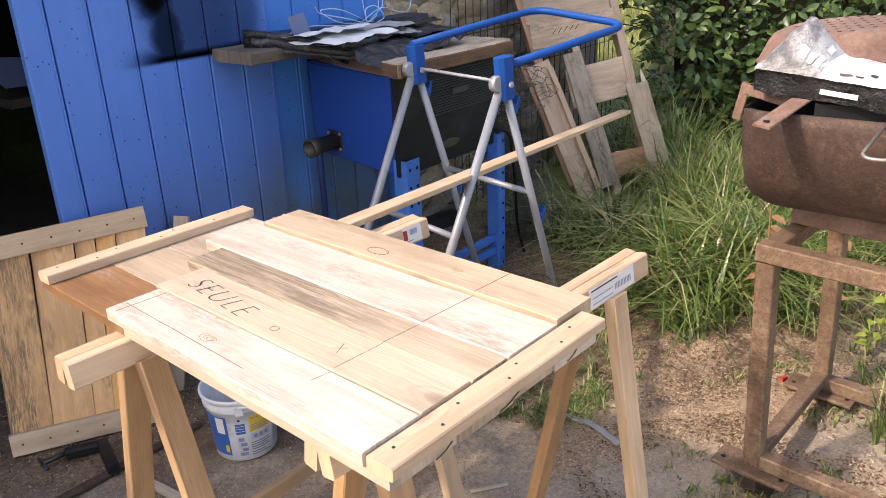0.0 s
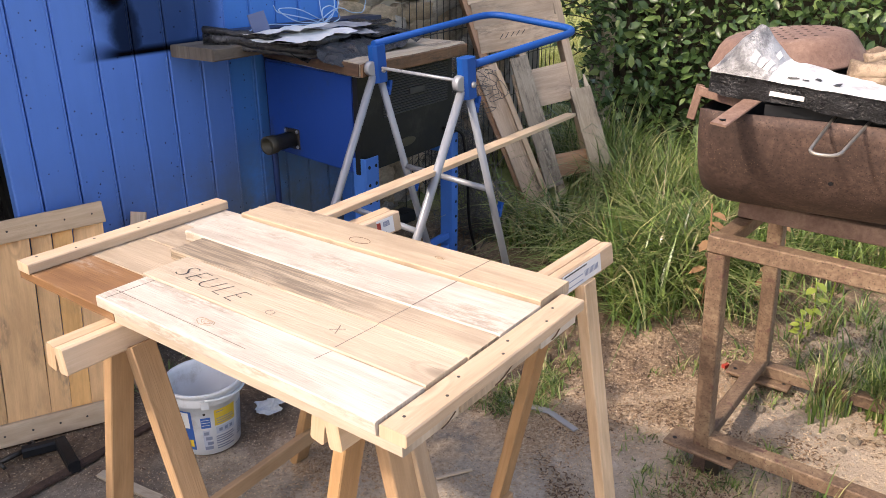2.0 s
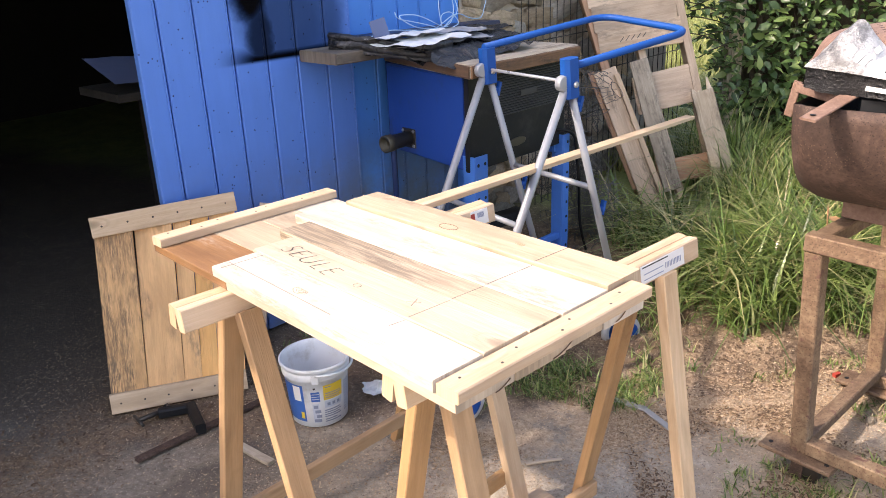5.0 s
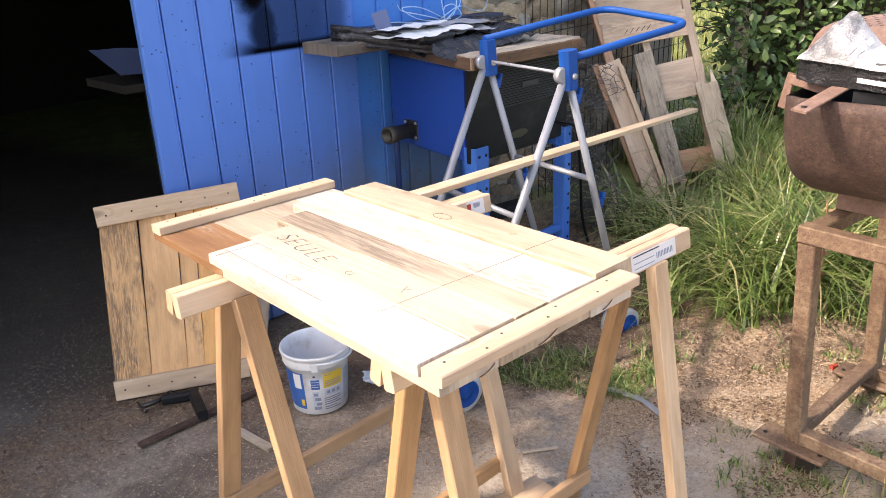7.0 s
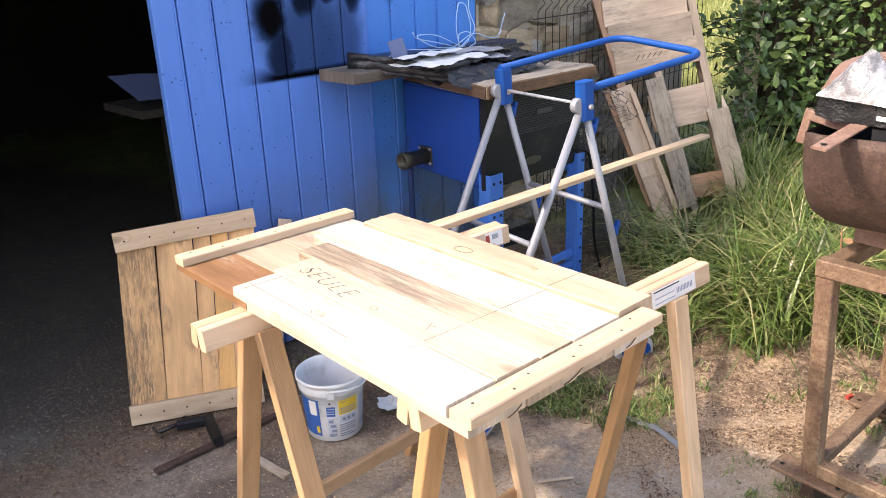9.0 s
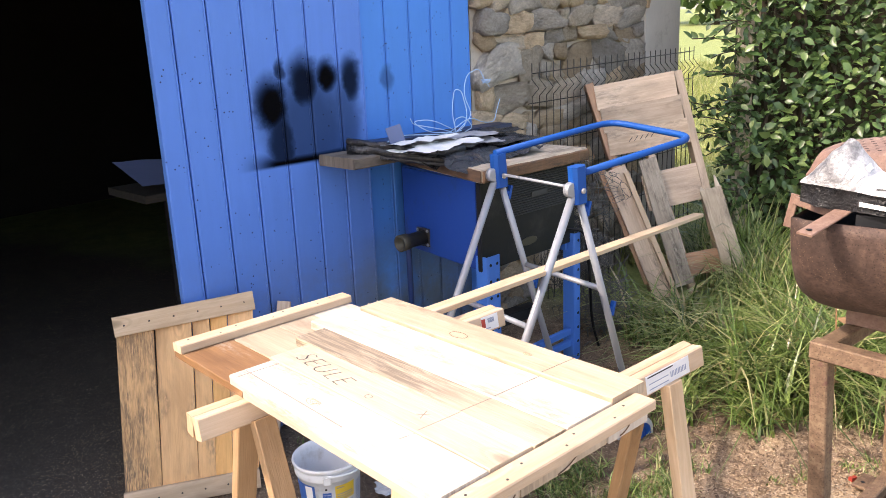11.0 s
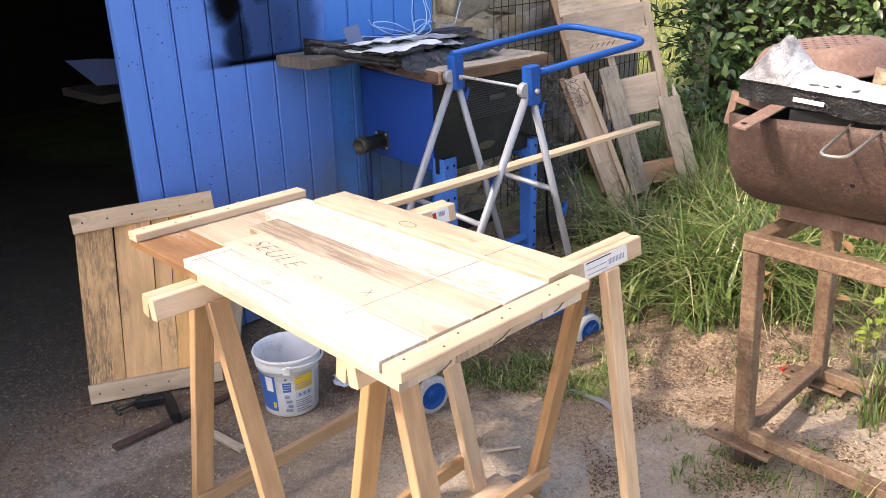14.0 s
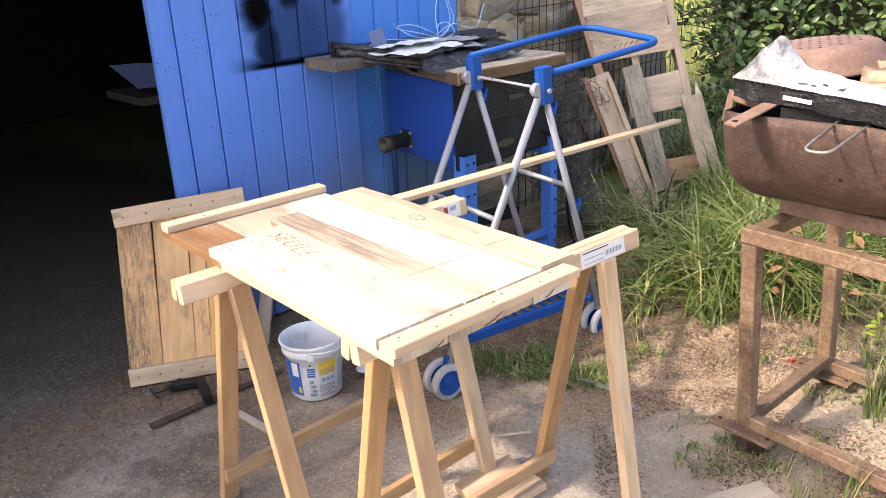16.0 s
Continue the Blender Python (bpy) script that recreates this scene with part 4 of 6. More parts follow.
build_cart()
lath_root = thing("lath", (-0.18, 1.53, 0.757), "long thin pine lath resting through the trolley", "lath")
part("stick", board((-0.20, 1.50, 0.766), (0.814, 3.245, 0.592), 0.042, 0.014, V(0.85, -0.5, 0), cuts=4, rough=0.0008), PINE, lath_root)


# ---- bench against the shed ----
def build_bench():
    bench = thing("bench_top", F(0.98, 0.30, 0.92), "thick worn slab of dark wood serving as a bench top", "bench top")
    top = board(F(0.69, 0.297, 0.940), F(1.285, 0.297, 0.940), 0.592, 0.044, DN, cuts=8, rough=0.003, bevel=0.007)
    side = board(F(0.688, 0.01, 0.938), F(0.688, 0.590, 0.938), 0.010, 0.038, DU, cuts=12, rough=0.003, bevel=0.004)
    for bm in (top, side):
        for v in bm.verts:
            p = v.co - DO
            v.co += DU * (0.17 * (1.285 - p.dot(DU)) / 0.595 * (1 - p.dot(DN) / 0.593))
    part("slab", top, GREY_WOOD, bench)
    part("bark_edge", board(F(0.692, 0.595, 0.938), F(1.284, 0.595, 0.938), 0.012, 0.040, DN, cuts=16, rough=0.004, bevel=0.004), BROWN_WOOD, bench, "dark brown bark edge")
    part("bark_edge", side, BROWN_WOOD, bench, "dark brown bark edge")
    plank = thing("shelf_plank", F(0.62, 0.12, 0.962), "short grey plank sticking out from under papers", "plank")
    part("board", board(F(0.462, 0.118, 0.982), F(0.90, 0.118, 0.982), 0.20, 0.038, DN, cuts=5, rough=0.0015, bevel=0.004), OLD_PLANK, plank)
    single("drain_pipe", tube(bmesh.new(), [F(0.862, 0.022, 0.0), F(0.862, 0.022, 0.915)], 0.012, 12), DEEP_BLUE, "dark blue upright pipe beside the cabinet", "pipe", at=F(0.862, 0.022, 0))
    box = thing("metal_cabinet", F(1.0, 0.3, 0.58), "blue sheet-metal cabinet with a black vented front", "cabinet")
    body = slab(bmesh.new(), [Fp(0.735, 0.522), Fp(1.270, 0.522), Fp(1.30, 0.045), Fp(0.825, 0.045)], 0.595, 0.915)
    bmesh.ops.bevel(body, geom=list(body.edges), offset=0.006, segments=2, affect="EDGES")
    part("body", body, BLUE_BOX, box)
    part("front_panel", board(F(0.735, 0.532, 0.752), F(1.270, 0.532, 0.752), 0.02, 0.318, DN, bevel=0.004), BLACK_PANEL, box, "black vented panel")
    for i in range(16):
        z = 0.762 + i * 0.0088
        part("louvre", board(F(0.86, 0.544, z), F(1.235, 0.544, z), 0.006, 0.0042, DN, bevel=0.001), VENT, box)
    part("vent_badge", board(F(1.00, 0.549, 0.826), F(1.09, 0.549, 0.826), 0.003, 0.020, DN, bevel=0.001), VENT, box)
    hole = spun(bmesh.new(), F(0.985, 0.541, 0.655), DN, [(0.0, 0.020), (0.004, 0.026), (0.006, 0.024)], 20)
    for v in hole.verts:
        v.co = F(0.985, 0.541, 0.655) + DU * ((v.co - F(0.985, 0.541, 0.655)).dot(DU) * 1.9) + DN * (v.co - F(0.985, 0.541, 0.655)).dot(DN) + V(0, 0, (v.co.z - 0.655) * 0.6)
    part("cable_grommet", hole, OLIVE, box, "torn oval opening")
    fl = part("flange", board(F(0.792, 0.19, 0.622), F(0.792, 0.19, 0.692), 0.07, 0.008, DN, bevel=0.002), DARK_METAL, box)
    part("pipe_stub", spun(bmesh.new(), F(0.792, 0.19, 0.656), -DU, [(0, 0.027), (0.085, 0.027), (0.088, 0.031), (0.122, 0.032), (0.124, 0.024), (0.09, 0.022)], 28, True, True), OLIVE, fl, "short grimy pipe stub")
    for k, h in ((-0.027, 0.630), (0.027, 0.630), (-0.027, 0.684), (0.027, 0.684)):
        part("bolt", spun(bmesh.new(), F(0.788, 0.19 + k, h), -DU, [(0, 0.006), (0.004, 0.006)], 6), STEEL, fl)
    stand = thing("angle_iron_stand", F(1.15, 0.25, 0), "blue perforated angle-iron stand under the cabinet", "stand")
    for s, n, h in ((0.770, 0.560, 0.648), (1.262, 0.560, 0.630), (1.26, 0.06, 0.59)):
        w = 0.066 if s < 1.0 else 0.040
        bm = board(F(s, n, 0.02), F(s, n, h), w, 0.005, DU)
        beam(bm, F(s - w / 2 + 0.001, n - 0.026, 0.02), F(s - w / 2 + 0.001, n - 0.026, h), 0.05, 0.005, DN)
        leg = part("leg", bm, BLUE_STEEL, stand)
        if n > 0.3:
            for i in range(9):
                z = h - 0.03 - i * 0.06
                for k in (-0.016, 0.018) if w > 0.05 else (0.006,):
                    part("hole", spun(bmesh.new(), F(s + k, n + 0.001, z), DN, [(0, 0.006), (0.0025, 0.006)], 10), BLACK_PANEL, leg)
    for z in (0.205, 0.255):
        part("rail", board(F(0.80, 0.54, z - 0.03), F(1.24, 0.54, z - 0.03), 0.02, 0.026, DN), BLUE_STEEL, stand)
    part("rail", board(F(1.24, 0.06, 0.575), F(1.24, 0.53, 0.575), 0.03, 0.026, DU), BLUE_STEEL, stand)
    part("drawer_rail", board(F(0.80, 0.36, 0.31), F(1.24, 0.36, 0.28), 0.06, 0.045, DN), BLACK_PANEL, stand)
    # cable hanging down the post
    single("black_cable", tube(bmesh.new(), round_corners([F(1.20, 0.55, 0.66), F(1.28, 0.585, 0.64), F(1.31, 0.59, 0.45), F(1.335, 0.58, 0.25), F(1.42, 0.57, 0.08)], 0.08), 0.006, 8), BLACK_PLASTIC, "black rubber cable hanging beside the blue post", "cable", at=F(1.42, 0.57, 0.08))


build_bench()


SLATE = plain("blue_grey_card", (0.10, 0.13, 0.24), 0.6, 0, 0.1)
STRING = plain("pale_blue_string", (0.42, 0.60, 0.80), 0.6, 0, 0.08)
GREY_PAPER = plain("old_grey_paper", (0.36, 0.36, 0.37), 0.8, 0, 0.25, 8.0, dirt=(0.16, 0.15, 0.14), dirt_at=0.55)
NAVY = plain("dark_navy_board", (0.02, 0.03, 0.07), 0.45, 0, 0.2)


def build_bench_clutter():
    pl = thing("plastic_sheet", F(0.75, 0.25, 0.986), "crumpled black plastic sheet draped over the bench edge", "plastic sheet")
    for k, (s0, n0, du, dn, z, lump) in enumerate(((0.66, 0.12, 0.52, 0.26, 1.004, 0.020), (0.66, 0.26, 0.46, 0.26, 0.996, 0.022), (0.90, 0.12, 0.44, 0.26, 0.990, 0.018))):
        bm = sheet(F(s0, n0, z), DU * du - V(0, 0, 0.005), DN * dn, 40, 26, lump, 17.0, 3 + k, lambda a, b: V(0, 0, -0.05 * max(0, b - 0.7) / 0.3 * (1 - a)))
        part("fold", bm, CREASED, pl)
    for k, (r, dz) in enumerate(((0.016, 0.0), (0.012, 0.022), (0.010, -0.016))):
        pts = [F(0.53, 0.10, 1.022 + dz), F(0.575, 0.20, 1.014 + dz), F(0.63, 0.30, 0.998 + dz), F(0.69, 0.39, 0.982 + dz), F(0.78, 0.43, 0.992 + dz)]
        bm = tube(bmesh.new(), round_corners(pts, 0.08, 6), r, 12)
        for v in bm.verts:
            v.co += noise.noise_vector(v.co * 34 + V(k, 0, 0)) * 0.007
        part("roll", bm, CREASED, pl)
    pp = thing("paper_stack", F(0.80, 0.28, 1.0), "untidy pile of grey papers and card on the bench", "papers")
    for k, (s, n, w, h, z, t, m) in enumerate(((0.82, 0.30, 0.44, 0.20, 1.012, 4, 0), (0.74, 0.34, 0.34, 0.17, 1.024, -8, 1), (0.86, 0.26, 0.42, 0.12, 1.032, 9, 0), (0.72, 0.28, 0.30, 0.10, 1.040, -3, 1), (1.12, 0.18, 0.36, 0.16, 1.016, 14, 2), (1.02, 0.36, 0.30, 0.14, 1.004, 20, 2))):
        c = F(s, n, z)
        d = DU * math.cos(radians(t)) + DN * math.sin(radians(t))
        q = DN * math.cos(radians(t)) - DU * math.sin(radians(t))
        bm = sheet(c - d * w / 2 - q * h / 2, d * w, q * h, 24, 12, 0.011, 15.0, 20 + k)
        part("leaf", bm, (GREY_PAPER, PAPER, CREASED)[m], pp)
    single("slate_card", board(F(0.664, 0.235, 0.995), F(0.650, 0.21, 1.092), 0.058, 0.003, DU + DN * 0.4), SLATE, "small blue-grey card standing upright among papers", "card", at=F(0.664, 0.235, 0.995))
    single("navy_board", board(F(0.66, 0.06, 1.018), F(1.42, 0.06, 1.010), 0.09, 0.018, DN, rough=0.001, cuts=5), NAVY, "long dark navy board lying at the back of the bench", "board", at=F(0.98, 0.05, 1.003))
    single("bark_chunk", rough_box(bmesh.new(), F(0.64, 0.17, 1.005), (0.09, 0.06, 0.035), 50, 0.012, 2, seed=5), BROWN_WOOD, "small chunk of rough brown wood", "wood chunk", at=F(0.64, 0.17, 0.99))
    st = thing("string_tangle", F(1.0, 0.15, 1.03), "loose tangle of pale blue string", "string")
    rng = random.Random(7)
    loops = (((0.62, 0.16, 1.03), (0.75, 0.14, 1.055), (0.95, 0.15, 1.035), (1.05, 0.16, 1.04)),
             ((0.80, 0.14, 1.11), (0.83, 0.12, 1.085), (0.93, 0.16, 1.06), (1.02, 0.15, 1.035), (0.88, 0.16, 1.05), (0.80, 0.14, 1.10), (0.92, 0.13, 1.095), (1.04, 0.14, 1.04)),
             ((1.03, 0.15, 1.03), (1.02, 0.14, 1.12), (1.06, 0.12, 1.20), (1.10, 0.12, 1.19), (1.12, 0.13, 1.10), (1.08, 0.15, 1.05), (1.02, 0.16, 1.04)),
             ((1.04, 0.15, 1.04), (1.15, 0.13, 1.09), (1.12, 0.11, 1.17), (1.15, 0.10, 1.25), (1.24, 0.09, 1.27), (1.27, 0.09, 1.22), (1.30, 0.09, 1.19)),
             ((1.00, 0.15, 1.04), (1.10, 0.16, 1.09), (1.20, 0.14, 1.055), (1.28, 0.13, 1.05), (1.31, 0.12, 1.10), (1.33, 0.12, 1.14)),
             ((1.02, 0.16, 1.035), (1.02, 0.15, 1.085), (1.08, 0.15, 1.095), (1.13, 0.15, 1.045), (1.06, 0.17, 1.035)))
    for pts in loops:
        pts = [F(s, n, z - 0.01) for s, n, z in pts]
        part("strand", tube(bmesh.new(), round_corners(pts, 0.05, 5), 0.0019, 6), STRING, st)
    part("strand", tube(bmesh.new(), [F(1.27 + 0.02 * math.sin(i * 0.9), 0.09 + 0.004 * i % 0.02, 1.205 + 0.008 * math.cos(i * 1.3)) for i in range(24)], 0.0018, 5), STRING, st)


build_bench_clutter()


# ---- pallet, mesh panel and wire by the wall ----
def X(x, z, off=0.0):
    """A place on the leaning pallet: it tips back as it rises."""
    return V(1.145 * x - 0.006, 3.389 + 0.22 * (1.145 * z - 0.199) + 0.0438 + off, 1.145 * z - 0.199)


def build_pallet():
    root = thing("pallet", V(0.68, 3.0, 0.10), "weathered wooden pallet leaning against the stone wall", "pallet")
    nrm = V(0, -1, 0.22).normalized()
    side = V(1, 0, 0.12)

    def bar(x0, z0, x1, z1, w, t, off, mat=PALLET_WOOD, name="board", wide=None):
        part(name, board(X(x0, z0, off), X(x1, z1, off), w, t, wide if wide is not None else nrm.cross(X(x1, z1) - X(x0, z0)), cuts=3, rough=0.0012), mat, root)
    bar(0.330, 1.165, 0.600, 0.29, 0.040, 0.095, 0.035, PALLET_RED, "stringer")
    bar(0.690, 1.205, 0.905, 0.30, 0.036, 0.095, 0.035, name="stringer")
    bar(0.51, 1.12, 0.76, 0.30, 0.034, 0.07, 0.06, name="stringer")
    for k, z in enumerate((1.112, 1.018, 0.926)):
        x = 0.356 + 0.025 * k
        bar(x, z, x + 0.325, z + 0.050, 0.118, 0.019, -0.012)
    bar(0.555, 0.720, 0.785, 0.770, 0.175, 0.019, 0.0)
    bar(0.650, 0.415, 0.860, 0.450, 0.110, 0.019, 0.0, PALLET_RED)
    # dark pen strokes on the third board
    for i in range(5):
        x = 0.49 + i * 0.022
        part("pen_stroke", board(X(x, 0.935 + 0.004 * i, -0.0235), X(x + 0.014, 0.955 + 0.004 * i, -0.0235), 0.003, 0.0012, nrm.cross(V(1, 0, 1))), INK_BLACK, root)


def loose_board(x0, z0, x1, z1, w, off, mat, label, jag=False):
    nrm = V(0, -1, 0.22).normalized()
    root = thing("loose_board", X(x1, z1, off), label, "board", "boards leaning on the pallet")
    p0, p1 = X(x0, z0, off), X(x1, z1, off)
    bm = board(p1, p0, w, 0.018, nrm.cross(p1 - p0), cuts=5, rough=0.0015)
    part("plank", bm, mat, root)
    if jag:
        side = nrm.cross(p1 - p0).normalized()
        up = (p0 - p1).normalized()
        for k, h, ww in ((-0.036, 0.018, 0.028), (-0.012, 0.008, 0.022), (0.034, 0.055, 0.024)):
            sp = board(p0 + side * k - up * 0.004, p0 + side * (k * 1.05) + up * h, ww, 0.014, side)
            tip = sorted(sp.verts, key=lambda v: -(v.co - p0).dot(up))[:8]
            c = sum((v.co for v in tip), V(0, 0, 0)) / 8
            for v in tip:
                v.co = c + (v.co - c) * 0.25
            part("splinter", sp, mat, root)


build_pallet()
loose_board(0.425, 0.832, 0.632, 0.31, 0.104, -0.05, PALLET_WOOD, "wide brown pallet board leaning on the pallet")
loose_board(0.372, 0.822, 0.560, 0.36, 0.030, -0.03, PALLET_RED, "narrow brown batten leaning beside the pallet")
loose_board(0.470, 0.820, 0.690, 0.27, 0.024, -0.075, PINE, "thin pale split batten leaning on the pallet boards")
loose_board(0.556, 0.868, 0.706, 0.36, 0.082, -0.055, GREY_WOOD, "pale narrow board leaning on the pallet")
loose_board(0.808, 0.745, 0.925, 0.36, 0.098, -0.06, GREY_WOOD, "grey weathered board with a splintered top leaning on the pallet", True)


def build_fence():
    root = thing("mesh_panel", F(2.3, 0.075, 0.1), "dark welded wire fence panel leaning against the stone wall", "fence panel")

    def M(q, z, out=0.0):
        return F(q, 0.075 + out, z)
    q0, q1 = 1.60, 3.06
    for z in (0.30, 0.50, 0.70, 0.90, 1.085):
        part("wire", tube(bmesh.new(), [M(q0 - 0.03, z), M((q0 + q1) / 2, z + 0.01), M(q1, z + 0.02)], 0.0026, 6), DARK_METAL, root)
    part("wire", tube(bmesh.new(), [M(q0, 1.215), M(q1, 1.255)], 0.0026, 6), DARK_METAL, root)
    for i in range(29):
        q = q0 + 0.052 * i
        top = 1.115 + 0.02 * i / 28
        pts = [M(q, 0.12), M(q, top - 0.05), M(q, top), M(q + 0.004, top + 0.035, 0.035), M(q, top + 0.075), M(q, top + 0.145)]
        part("wire", tube(bmesh.new(), pts, 0.0023, 6), DARK_METAL, root)
    net = bmesh.new()
    rng = random.Random(11)
    for k in range(620):
        c = V(0.325 + rng.gauss(0, 0.070), 3.04 + rng.gauss(0, 0.06), 0.10 + rng.random() ** 1.15 * 0.80)
        c.x -= (c.z - 0.4) * 0.24
        r = rng.uniform(0.012, 0.04)
        a, b = V(rng.gauss(0, 1), rng.gauss(0, 1), rng.gauss(0, 1)).normalized(), V(rng.gauss(0, 1), rng.gauss(0, 1), rng.gauss(0, 1)).normalized()
        pts = [c + (a * math.cos(q) + b * math.sin(q)) * r * rng.uniform(0.8, 1.3) for q in (2 * math.pi * i / 7 for i in range(7))]
        tube(net, pts, 0.0013, 4, True)
        tube(net, [c, c + a * rng.uniform(0.02, 0.05), c + (a + b) * 0.04], 0.0011, 4)
    single("wire_netting", net, NET_WIRE, "crumpled bundle of thin grey wire netting", "wire netting", kind="stuff", at=(0.325, 3.04, 0.08))


build_fence()


# ---- small things on the panel and trestles ----
def pen_text(body, a, b, height, z, parent, turn=0.0, shear=0.25):
    """A handwritten word in thin black pen on a plank."""
    cu = bpy.data.curves.new("word", "FONT")
    cu.body, cu.size, cu.shear, cu.space_character, cu.offset = body, height * 1.42, shear, 1.18, -0.0017
    tmp = bpy.data.objects.new("word", cu)
    scene.collection.objects.link(tmp)
    me = bpy.data.meshes.new_from_object(tmp)
    bpy.data.objects.remove(tmp)
    bm = bmesh.new()
    bm.from_mesh(me)
    ang = math.degrees(math.atan2(PL.y, PL.x)) + turn
    p = Q(a, b, z)
    bm.transform(pose(p.x, p.y, p.z, 0, 0, ang))
    part("written_word", bm, INK_BLACK, parent)


PENCIL = plain("pencil_line", (0.16, 0.13, 0.11), 0.8)
pen_text("SEULE", 0.283, 0.128, 0.042, 0.7755, plank_word, -6)


def ring(a, b, r, w, parent, mat=PENCIL, squash=0.8):
    bm = bmesh.new()
    pts = [Q(a + math.cos(q) * r, b + math.sin(q) * r * squash, 0.7752 + (0.005 if parent is plank_back else 0)) for q in (2 * math.pi * k / 16 for k in range(16))]
    tube(bm, pts, w, 4, True)
    part("pen_ring", bm, mat, parent)


ring(0.541, 0.122, 0.008, 0.0006, plank_word)
ring(0.455, 0.425, 0.024, 0.0008, plank_back, BROWN_WOOD, 0.55)
KNOT = plain("knot_rings", (0.34, 0.24, 0.16), 0.8)
for a, b, r, pl in ((0.485, 0.042, 0.014, plank_white), (0.487, 0.043, 0.009, plank_white), (0.489, 0.042, 0.005, plank_white), (0.63, 0.445, 0.008, plank_back), (0.63, 0.445, 0.004, plank_back)):
    bm = bmesh.new()
    tube(bm, [Q(a + math.cos(q) * r * 1.3, b + math.sin(q) * r * (0.62 + 0.1 * math.sin(3 * q)), 0.7751 + (0.005 if pl is plank_back else 0)) for q in (2 * math.pi * k / 18 for k in range(18))], 0.0006, 4, True)
    part("knot", bm, KNOT, pl)
for a, b0, b1, pl in ((0.70, 0.10, 0.19, plank_word), (0.702, 0.192, 0.267, plank_dark), (0.704, 0.271, 0.392, plank_long), (0.706, 0.397, 0.49, plank_back), (0.70, 0.06, 0.09, plank_white), (0.285, 0.0, 0.09, plank_white)):
    z = 0.7802 if pl is plank_back else 0.7752
    part("pencil_line", board(Q(a, b0, z), Q(a + 0.004, b1, z), 0.0012, 0.0006, PL), PENCIL, pl)
part("pencil_line", board(Q(0.27, 0.028, 0.7752), Q(0.60, 0.022, 0.7752), 0.0012, 0.0006, PW), PENCIL, plank_white)
part("pencil_cross", board(Q(0.655, 0.135, 0.7752), Q(0.675, 0.15, 0.7752), 0.0015, 0.0006, UP.cross(PL)), PENCIL, plank_word)
part("pencil_cross", board(Q(0.672, 0.13, 0.7752), Q(0.660, 0.155, 0.7752), 0.0015, 0.0006, UP.cross(PL)), PENCIL, plank_word)


def sticker(near, far, f0, f1, parent, red=False):
    near, far = V(*near), V(*far)
    d = (far - near).normalized()
    out = V(d.y, -d.x, 0)
    n = (out + V(0, 0, 0.16)).normalized()
    up = d.cross(n) * -1
    L = (far - near).length

    def at(f, h):
        return near + d * (L * f) + out * 0.0145 - V(0, 0, 0.0245) + n * 0.0131 + up * h
    lab = part("label", board(at(f0, 0), at(f1, 0), 0.036, 0.0008, up), PAPER, parent, "white paper label")
    w = f1 - f0
    if red:
        part("label_mark", board(at(f0 + w * 0.0, 0.002) + n * 0.0006, at(f0 + w * 0.22, 0.002) + n * 0.0006, 0.022, 0.0006, up), RED, lab)
    for k in range(11):
        f = f0 + w * ((0.55 if not red else 0.38) + 0.035 * k)
        part("label_bar", board(at(f, 0.006 if red else -0.002) + n * 0.0006, at(f + w * 0.016, 0.006 if red else -0.002) + n * 0.0006, 0.012, 0.0006, up), INK_GREY, lab)
    for h in (-0.011, 0.0) if not red else (-0.012,):
        part("label_line", board(at(f0 + w * 0.06, h) + n * 0.0006, at(f0 + w * 0.5, h) + n * 0.0006, 0.0018, 0.0006, up), INK_GREY, lab)
    if not red:
        part("label_line", board(at(f0 + w * 0.04, 0.014) + n * 0.0006, at(f0 + w * 0.62, 0.014) + n * 0.0006, 0.0026, 0.0006, up), INK_BLACK, lab)


sticker((-0.138, 0.831, 0.735), (0.404, 1.414, 0.735), 0.74, 0.93, tre_b)
sticker((-0.562, 1.068, 0.735), (-0.020, 1.660, 0.735), 0.90, 0.97, tre_a, True)


# ---- clutter on the ground ----
def build_clamp():
    root = thing("bar_clamp", V(-0.9, 1.75, 0), "dark steel bar clamp lying on the concrete", "clamp")
    part("bar", board((-1.005, 1.60, 0.010), (-0.70, 1.955, 0.010), 0.026, 0.010, V(0.75, -0.65, 0)), RUST, root, "flat rusty bar")
    part("jaw", board((-0.868, 1.735, 0.022), (-0.945, 1.855, 0.022), 0.034, 0.030, UP, bevel=0.005), BLACK_PANEL, root)
    part("jaw", board((-0.94, 1.85, 0.022), (-1.03, 1.815, 0.022), 0.030, 0.028, UP, bevel=0.006), BLACK_PANEL, root)
    screw = part("screw", tube(bmesh.new(), [(-1.02, 1.835, 0.022), (-1.075, 1.775, 0.022)], 0.008, 10), DARK_METAL, root)
    part("bar_handle", tube(bmesh.new(), [(-1.10, 1.80, 0.022), (-1.05, 1.75, 0.022)], 0.005, 8), DARK_METAL, screw)
    part("pad", spun(bmesh.new(), (-1.015, 1.84, 0.022), V(0.6, 0.8, 0), [(0, 0.016), (0.008, 0.016)], 14), DARK_METAL, screw)


build_clamp()


def stick_thing(name, p0, p1, w, h, mat, label, cat):
    r = thing(name, p0, label, cat)
    part("piece", board(p0, p1, w, h, cuts=3, rough=0.001), mat, r)


